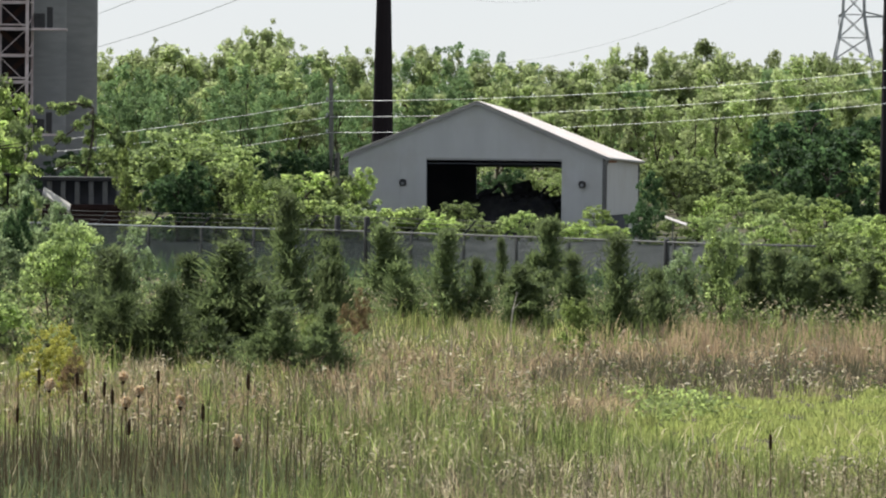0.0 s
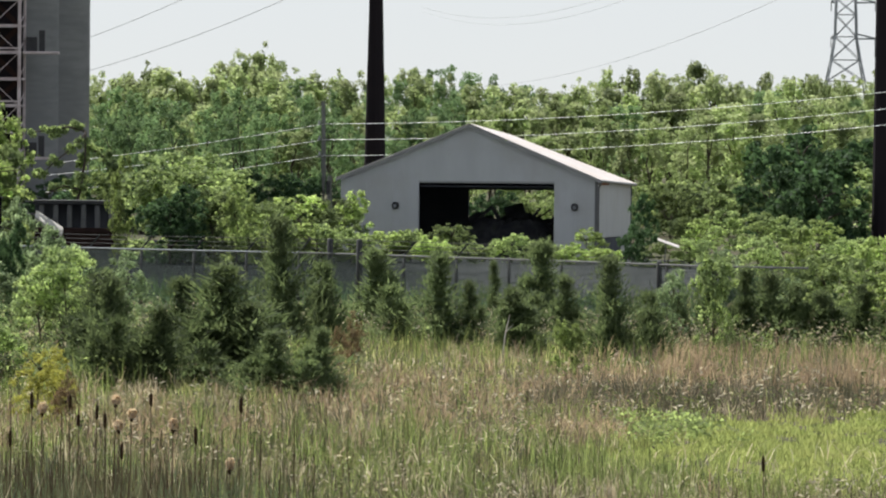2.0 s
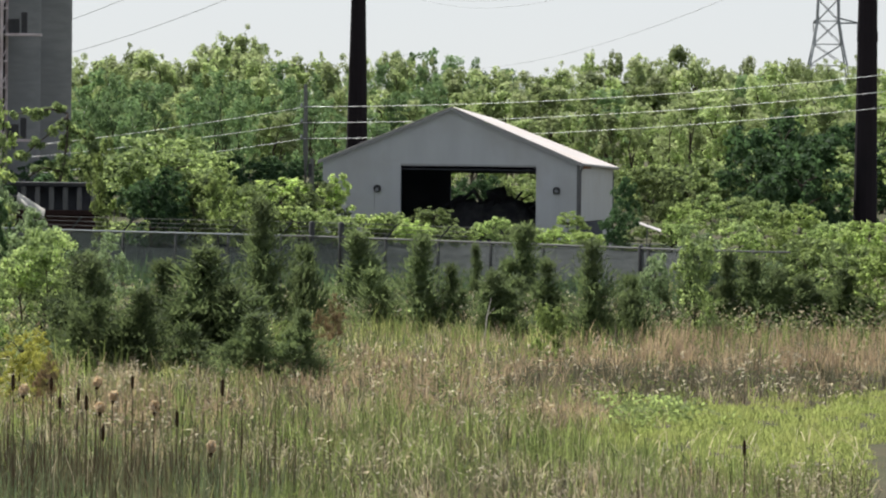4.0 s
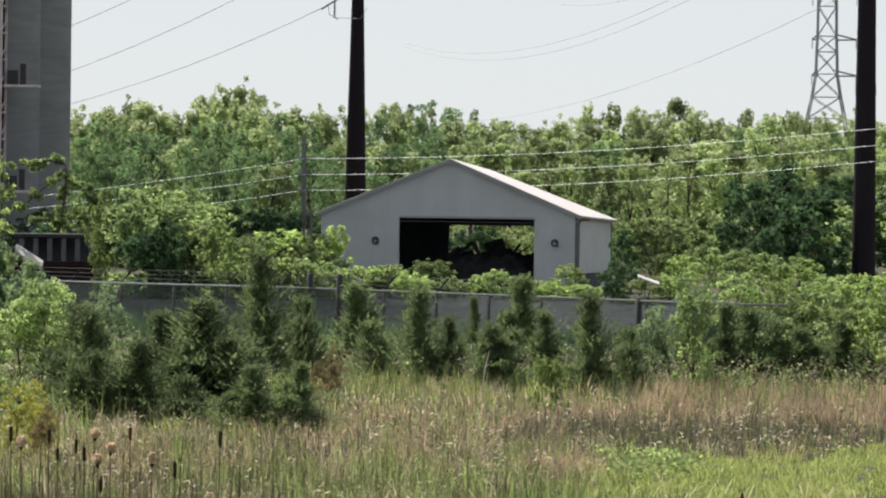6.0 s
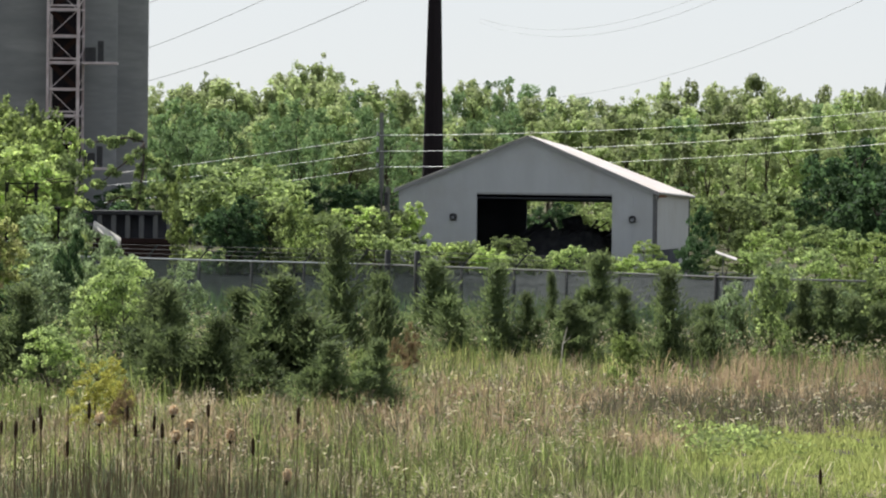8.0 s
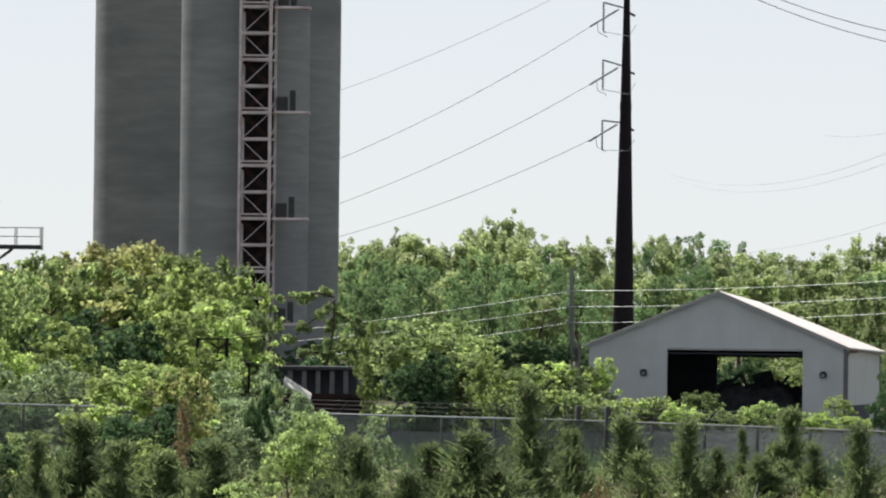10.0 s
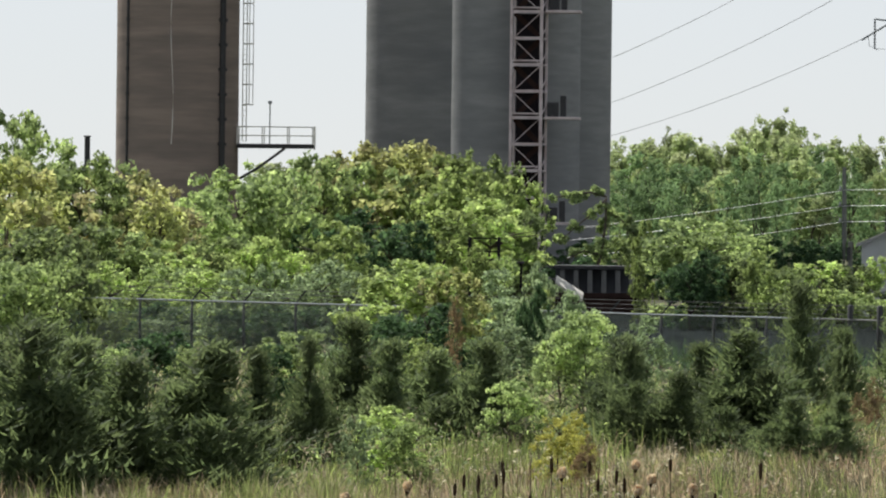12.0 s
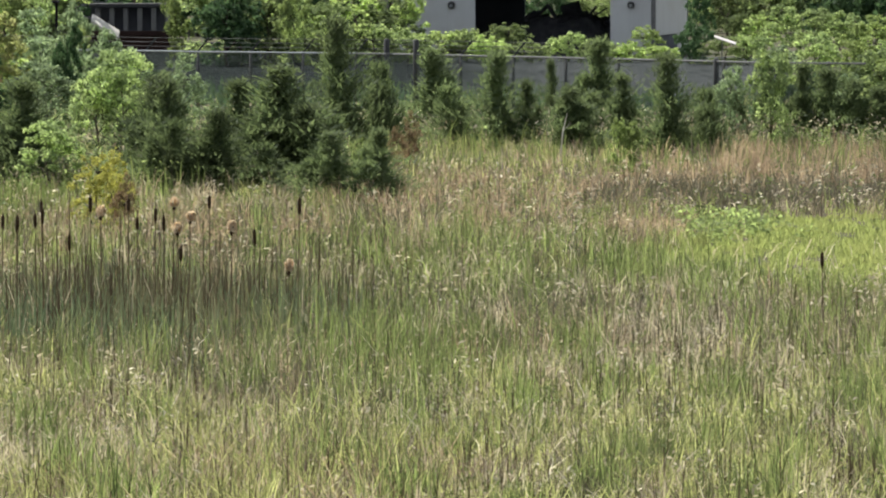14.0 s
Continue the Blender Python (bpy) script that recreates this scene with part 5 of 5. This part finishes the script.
def build_grass():
    g = np.random.default_rng(4)
    # tufts first, then the blades that fan out of them
    u1, v1 = field(g, 11000, 285, 560, -1800, 900)
    u2, v2 = field(g, 13500, 540, 1070, -960, 800)
    u3, v3 = field(g, 3200, 540, 800, -1550, -960)
    u, v = np.concatenate((u1, u2, u3)), np.concatenate((v1, v2, v3))
    d = EYE * K / v
    n1, n2 = wave(u, d, 0.22, 1.0), wave(u, d, 0.7, 7.0)
    n3, n4 = wave(u, d, 1.7, 3.0), wave(u, d, 1.3, 12.0)
    edge = g.normal(0, 9, len(u))
    lawn = (v + edge > 505 - (u - 180) * 0.05 + 16 * n2) & (v + edge < 590 + (u - 180) * 0.07 + 30 * n1) & (u + 4 * edge > 340 + 120 * n1 + (560 - v) * 1.3)
    russet = np.clip((u - 60 + (v - 400) * 1.5 + 120 * n2) / 220, 0, 1) * np.clip((v - 322) / 30, 0, 1) * np.clip((500 - v) / 30, 0, 1)
    russet = np.maximum(russet, 0.75 * np.exp(-((u + 60) / 260) ** 2) * np.exp(-((v - 490) / 70) ** 2))
    russet = np.maximum(russet, 0.72 * np.exp(-((u + 500) / 340) ** 2) * np.exp(-((v - 540) / 65) ** 2))
    russet = np.maximum(russet, 0.26 * np.clip(n1 * 2.2 + 0.1, 0, 1))
    is_r = (g.random(len(u)) < russet * 0.95) & ~lawn
    straw = np.clip(0.29 + 0.5 * n2 + 0.15 * n1 + 1.9 * n3, 0.02, 0.9)
    def drift(uc, vc, su, sv):
        return np.exp(-((u - uc) / su) ** 2 - ((v + 25 * n2 - vc) / sv) ** 2)
    straw = np.maximum(straw, np.maximum(0.9 * drift(-760, 940, 230, 80), 0.9 * drift(330, 740, 260, 70)))
    green = np.maximum(0.95 * drift(450, 600, 270, 30), 0.5 * drift(-60, 575, 190, 45))
    green = np.maximum(green, 0.75 * drift(-180, 760, 240, 60))
    green = np.maximum(green, np.clip(n4 * 3.2 - 0.5, 0, 0.7) * np.clip((v - 520) / 60, 0, 1))
    fresh = ~lawn & (g.random(len(u)) < green)
    is_r &= ~fresh
    is_s = ~is_r & ~lawn & ~fresh & (g.random(len(u)) < straw)
    is_g = ~is_r & ~is_s & ~lawn & ~fresh
    dark = is_r & (g.random(len(u)) < 0.85 * np.clip((u - 60) / 150, 0, 1) * np.clip((v + 20 * n2 - 432) / 14, 0, 1))
    weedy = is_g & (g.random(len(u)) < 0.92 * np.maximum(drift(30, 690, 240, 60), drift(-450, 790, 300, 50)))
    weedy |= is_g & (v > 560) & (g.random(len(u)) < np.clip(-2.4 * n3 - 0.25, 0, 0.75))
    is_g &= ~weedy
    dark |= is_r & (g.random(len(u)) < 0.45 * np.clip(-n2 * 3, 0, 1))
    dark |= is_r & (g.random(len(u)) < 0.85 * np.exp(-((u + 330) / 420) ** 2) * np.exp(-((v - 590) / 80) ** 2))
    is_r &= ~dark
    dark |= weedy
    lush = is_g & (g.random(len(u)) < np.maximum(0.85 * np.clip((v - 740) / 90, 0, 1), 0.7 * np.clip((470 - v) / 60, 0, 1)))
    is_g &= ~lush
    near = np.interp(d, [58, 75, 120, 200], [1.25, 1.0, 1.25, 1.5])
    sets = (("green_grass", is_g, F_GREENBLADE, 0.4, 0.01, 0.6, "tall wild green grass in loose tufts", 10),
            ("fresh_grass", fresh, F_FRESH, 0.5, 0.01, 0.35, "fresh dark green upright grass in drifts", 14),
            ("straw_grass", is_s, F_STRAW, 0.42, 0.0085, 0.9, "dry straw-coloured grass stems among green", 12),
            ("russet_grass", is_r, F_RUSSET, 0.42, 0.01, 0.8, "reddish-brown seeding grass in broad drifts", 14),
            ("dark_weedy_grass", dark, F_PURPLE, 0.38, 0.011, 0.7, "dull purple-brown weedy grass in drifts", 14),
            ("lush_grass", lush, F_LUSH, 0.46, 0.01, 0.75, "lush yellow-green grass in full sun", 11),
            ("turf", lawn, F_LAWN, 0.13, 0.018, 0.8, "bright short green turf in full sun", 26))
    for name, pick, mat, tall, wide, lean, lab, per in sets:
        i = np.repeat(np.nonzero(pick)[0], per)
        k = len(i)
        x, y = u[i] * d[i] / K + g.normal(0, 0.1, k), d[i] + g.normal(0, 0.18, k)
        tuft = g.uniform(0.55, 1.4, len(u)) * (1 + 0.6 * n4)
        h = tall * tuft[i] * g.uniform(0.35, 1.3, k) * (1 + 0.35 * n1[i])
        w = wide * g.uniform(0.5, 1.6, k) * near[i]
        me = blades(name, g, x, y, h, w, lean * g.random(k), 0.45 * g.random(k) ** 2, mat)
        tagged(new(name, me), lab, "grass", kind="stuff")
    # low leafy herbs and dark weed stalks through the grass
    for name, mat, n, lab, per, size, hmax in (("meadow_herbs", F_HERB, 3600, "low leafy green herbs among the grass", 9, 0.075, 0.42), ("dry_litter", F_PALE, 3400, "pale dry bent litter among the grass", 4, 0.085, 0.42)):
        hu, hv = field(g, n, 400, 1070, -960, 800)
        hd = EYE * K / hv
        ok = ~((hu > 230) & (hv > 495) & (hv < 615))
        hu, hd = hu[ok], hd[ok]
        hh = hmax * g.uniform(0.4, 1.2, len(hu))
        idx = np.repeat(np.arange(len(hu)), per)
        f = g.random(len(idx)) ** 0.7
        pos = np.stack([hu[idx] * hd[idx] / K + g.normal(0, 0.13, len(idx)), hd[idx] + g.normal(0, 0.13, len(idx)), hh[idx] * f], 1)
        vv = cards(g, pos, np.tile(np.array([0, -0.3, 0.8]), (len(idx), 1)), size * np.interp(pos[:, 1], [60, 160], [0.9, 1.6]), 0.32)
        tagged(new(name, bag(name, vv, [4] * len(idx), mat)), lab, "herbs", kind="stuff")
    su, sv = field(g, 3200, 420, 1070, -960, 800)
    keep = ~((su > 230) & (sv > 500) & (sv < 640))
    su, sv = su[keep], sv[keep]
    sd, k = EYE * K / sv, len(su)
    me = blades("weed_stalks", g, su * sd / K, sd, g.uniform(0.35, 0.85, k), g.uniform(0.01, 0.018, k), 0.15 * g.random(k), 0.1 * g.random(k), M_STALK)
    tagged(new("weed_stalks", me), "thin dark upright weed stalks in grass", "weeds", kind="stuff")
    # long pale stems that arch over the rest
    k = 2000
    au, av = field(g, k, 560, 1070, -960, 800)
    ad = EYE * K / av
    me = blades("arching_stems", g, au * ad / K, ad, g.uniform(0.3, 0.75, k), g.uniform(0.009, 0.018, k), g.uniform(0.2, 1.2, k), 0.6 * g.random(k), F_PALE)
    tagged(new("arching_stems", me), "long pale dry stems arching over the grass", "grass", kind="stuff")
    # tall stems between the cedars
    k = 5200
    cu = g.uniform(-1750, 860, k)
    cd = EYE * K / (g.uniform(300, 420, k) + np.clip((-cu - 200) / 8, 0, 90))
    me = blades("tall_stems", g, cu * cd / K, cd, g.uniform(0.35, 1.15, k), g.uniform(0.012, 0.024, k), 0.5 * g.random(k), 0.35 * g.random(k), F_HERB)
    tagged(new("tall_stems", me), "tall green weed stems between the cedars", "weeds", kind="stuff")
    k = 2600
    cu = g.uniform(-640, 470, k)
    cd = np.array([fence_at(a).y for a in cu]) + g.uniform(0.4, 9.0, k)
    me = blades("yard_weeds", g, cu * cd / K, cd, g.uniform(0.4, 1.7, k), g.uniform(0.02, 0.05, k), 0.25 * g.random(k), 0.2 * g.random(k), F_DEEP)
    tagged(new("yard_weeds", me), "dark upright weeds just behind the fence", "weeds", kind="stuff")
    # broad yellow-green weeds along the turf's edge, and a patch of pale flattened litter
    k = 30
    eu, ed = g.normal(400, 60, k), EYE * K / g.normal(522, 9, k)
    idx = np.repeat(np.arange(k), 40)
    pos = np.stack([(eu * ed / K)[idx] + g.normal(0, 0.16, len(idx)), ed[idx] + g.normal(0, 0.2, len(idx)), 0.42 * g.random(len(idx)) ** 0.8], 1)
    tagged(new("edge_weeds", bag("edge_weeds", leaf_tris(g, pos, np.tile(np.array([0, -0.3, 0.8]), (len(idx), 1)), np.full(len(idx), 0.09), 0.7, 0.8), [3] * len(idx), F_SHRUB)),
           "broad-leaved yellow-green weeds edging the turf", "weeds", kind="stuff")
    k = 700
    pu, pd = g.normal(250, 55, k), EYE * K / g.normal(516, 7, k)
    me = blades("flattened_litter", g, pu * pd / K, pd, g.uniform(0.15, 0.4, k), g.uniform(0.015, 0.03, k), g.uniform(0.6, 1.6, k), 0.6 * g.random(k), F_RUSSET)
    tagged(new("flattened_litter", me), "pale flattened dry grass litter", "grass", kind="stuff")
    # old broken reed stems
    k = 760
    ru, rd = g.normal(-600, 190, k), EYE * K / g.normal(700, 26, k)
    me = blades("reed_stems", g, ru * rd / K, rd, g.uniform(0.4, 1.35, k), g.uniform(0.012, 0.022, k), 0.1 * g.random(k), 0.05 * g.random(k), M_STALK)
    tagged(new("reed_stems", me), "old broken brown reed stems standing upright", "reeds", kind="stuff")
    # reed leaves round the cattails
    k = 4000
    uu = np.concatenate((g.normal(-780, 210, k // 2), g.normal(-520, 150, k - k // 2)))
    vv = g.normal(705, 30, k)
    dd = EYE * K / vv
    me = blades("reed_leaves", g, uu * dd / K, dd, g.uniform(0.3, 1.15, k), g.uniform(0.01, 0.022, k), 0.6 * g.random(k) ** 1.5, 0.3 * g.random(k) ** 2, F_REED)
    tagged(new("reed_leaves", me), "blue-green reed leaves in a wet patch", "reeds", kind="stuff")


build_grass()


# ---- cattails ----
def cattail(u, vtop, fluffy, seed, short=False):
    r = random.Random(seed)
    vb = 704 + r.uniform(-18, 22)
    d = D(vb)
    h = Z(vtop, d)
    lab = "dry cattail with a burst tan fluffy head" if fluffy else "dry brown cattail with a dark cylindrical head"
    ob = thing("cattail", (X(u, d), d, 0), lab, "cattail", "dry cattails in the reed patch")
    lx, ly = r.uniform(-0.03, 0.03), r.uniform(-0.05, 0.05)
    head = 0.0 if short else r.uniform(0.17, 0.25)

    def at(z):
        f = z / h
        return Vector((lx * (f - 1), ly * (f - 1), z))
    part("stalk", Shape().tube([at(0), at(h * 0.5), at(h)], [0.011, 0.01, 0.006], 6), M_STALK, ob)
    if head:
        z0 = h - head - (0.02 if fluffy else 0.05)
        n = 7
        pts = [at(z0 + head * i / n) for i in range(n + 1)]
        if fluffy:
            rad = [0.024, 0.03, 0.042, 0.056, 0.068, 0.07, 0.056, 0.03]
            part("seed_head", Shape().tube(pts[:6], [0.018, 0.026, 0.028, 0.028, 0.026, 0.02], 9), M_SEEDHEAD, ob)
            gg = np.random.default_rng(seed)
            f = gg.uniform(0.3, 1.0, 260)
            ang, k = gg.uniform(0, 6.283, 260), np.interp(f * 7, range(8), rad) * gg.uniform(0.45, 1.05, 260)
            way = np.stack([np.cos(ang), np.sin(ang), np.full(260, -0.2)], 1)
            side = r.uniform(-0.02, 0.02)
            pos = np.stack([way[:, 0] * k + side * f + pts[0].x, way[:, 1] * k + pts[0].y, z0 + head * f], 1)
            part("fluff", bag("fluff", cards(gg, pos, way, np.full(260, 0.045), 0.7), [4] * 260, F_FLUFF), None, ob, "tan seed fluff")
        else:
            part("seed_head", Shape().tube(pts, [0.012, 0.023, 0.025, 0.026, 0.025, 0.025, 0.023, 0.01], 9), M_SEEDHEAD, ob)
    leaf = blades("leaf", np.random.default_rng(seed), np.array([0.02, -0.03]), np.array([0.02, -0.01]), np.array([h * 0.6, h * 0.45]), np.array([0.02, 0.018]), np.array([0.2, 0.3]), np.array([0.1, 0.3]), F_STRAW)
    part("leaf", leaf, None, ob)


for i, (u, v, kind) in enumerate((
        (-713, 444, 0), (-695, 466, 1), (-645, 449, 0), (-630, 482, 0), (-597, 466, 0), (-583, 479, 0), (-564, 452, 1), (-559, 496, 1),
        (-536, 476, 1), (-502, 444, 0), (-553, 534, 0), (-483, 524, 2), (-462, 492, 1), (-422, 504, 0), (-412, 504, 2), (-361, 562, 1),
        (-342, 449, 0), (-296, 585, 2), (-247, 460, 2), (-843, 483, 0), (-811, 476, 0), (-798, 466, 0), (-868, 478, 0), (-751, 512, 0),
        (-723, 504, 2), (-773, 484, 2), (-660, 484, 2), (-626, 674, 2), (-513, 494, 2), (-528, 574, 2), (-272, 575, 2), (-383, 544, 2),
        (-433, 584, 2), (583, 546, 0), (-800, 452, 0), (-842, 479, 0), (-884, 494, 0), (-930, 500, 2), (-990, 496, 2), (-1081, 517, 1),
        (-970, 495, 1), (-750, 442, 2))):
    cattail(u, v, kind == 1, 900 + i, kind == 2)
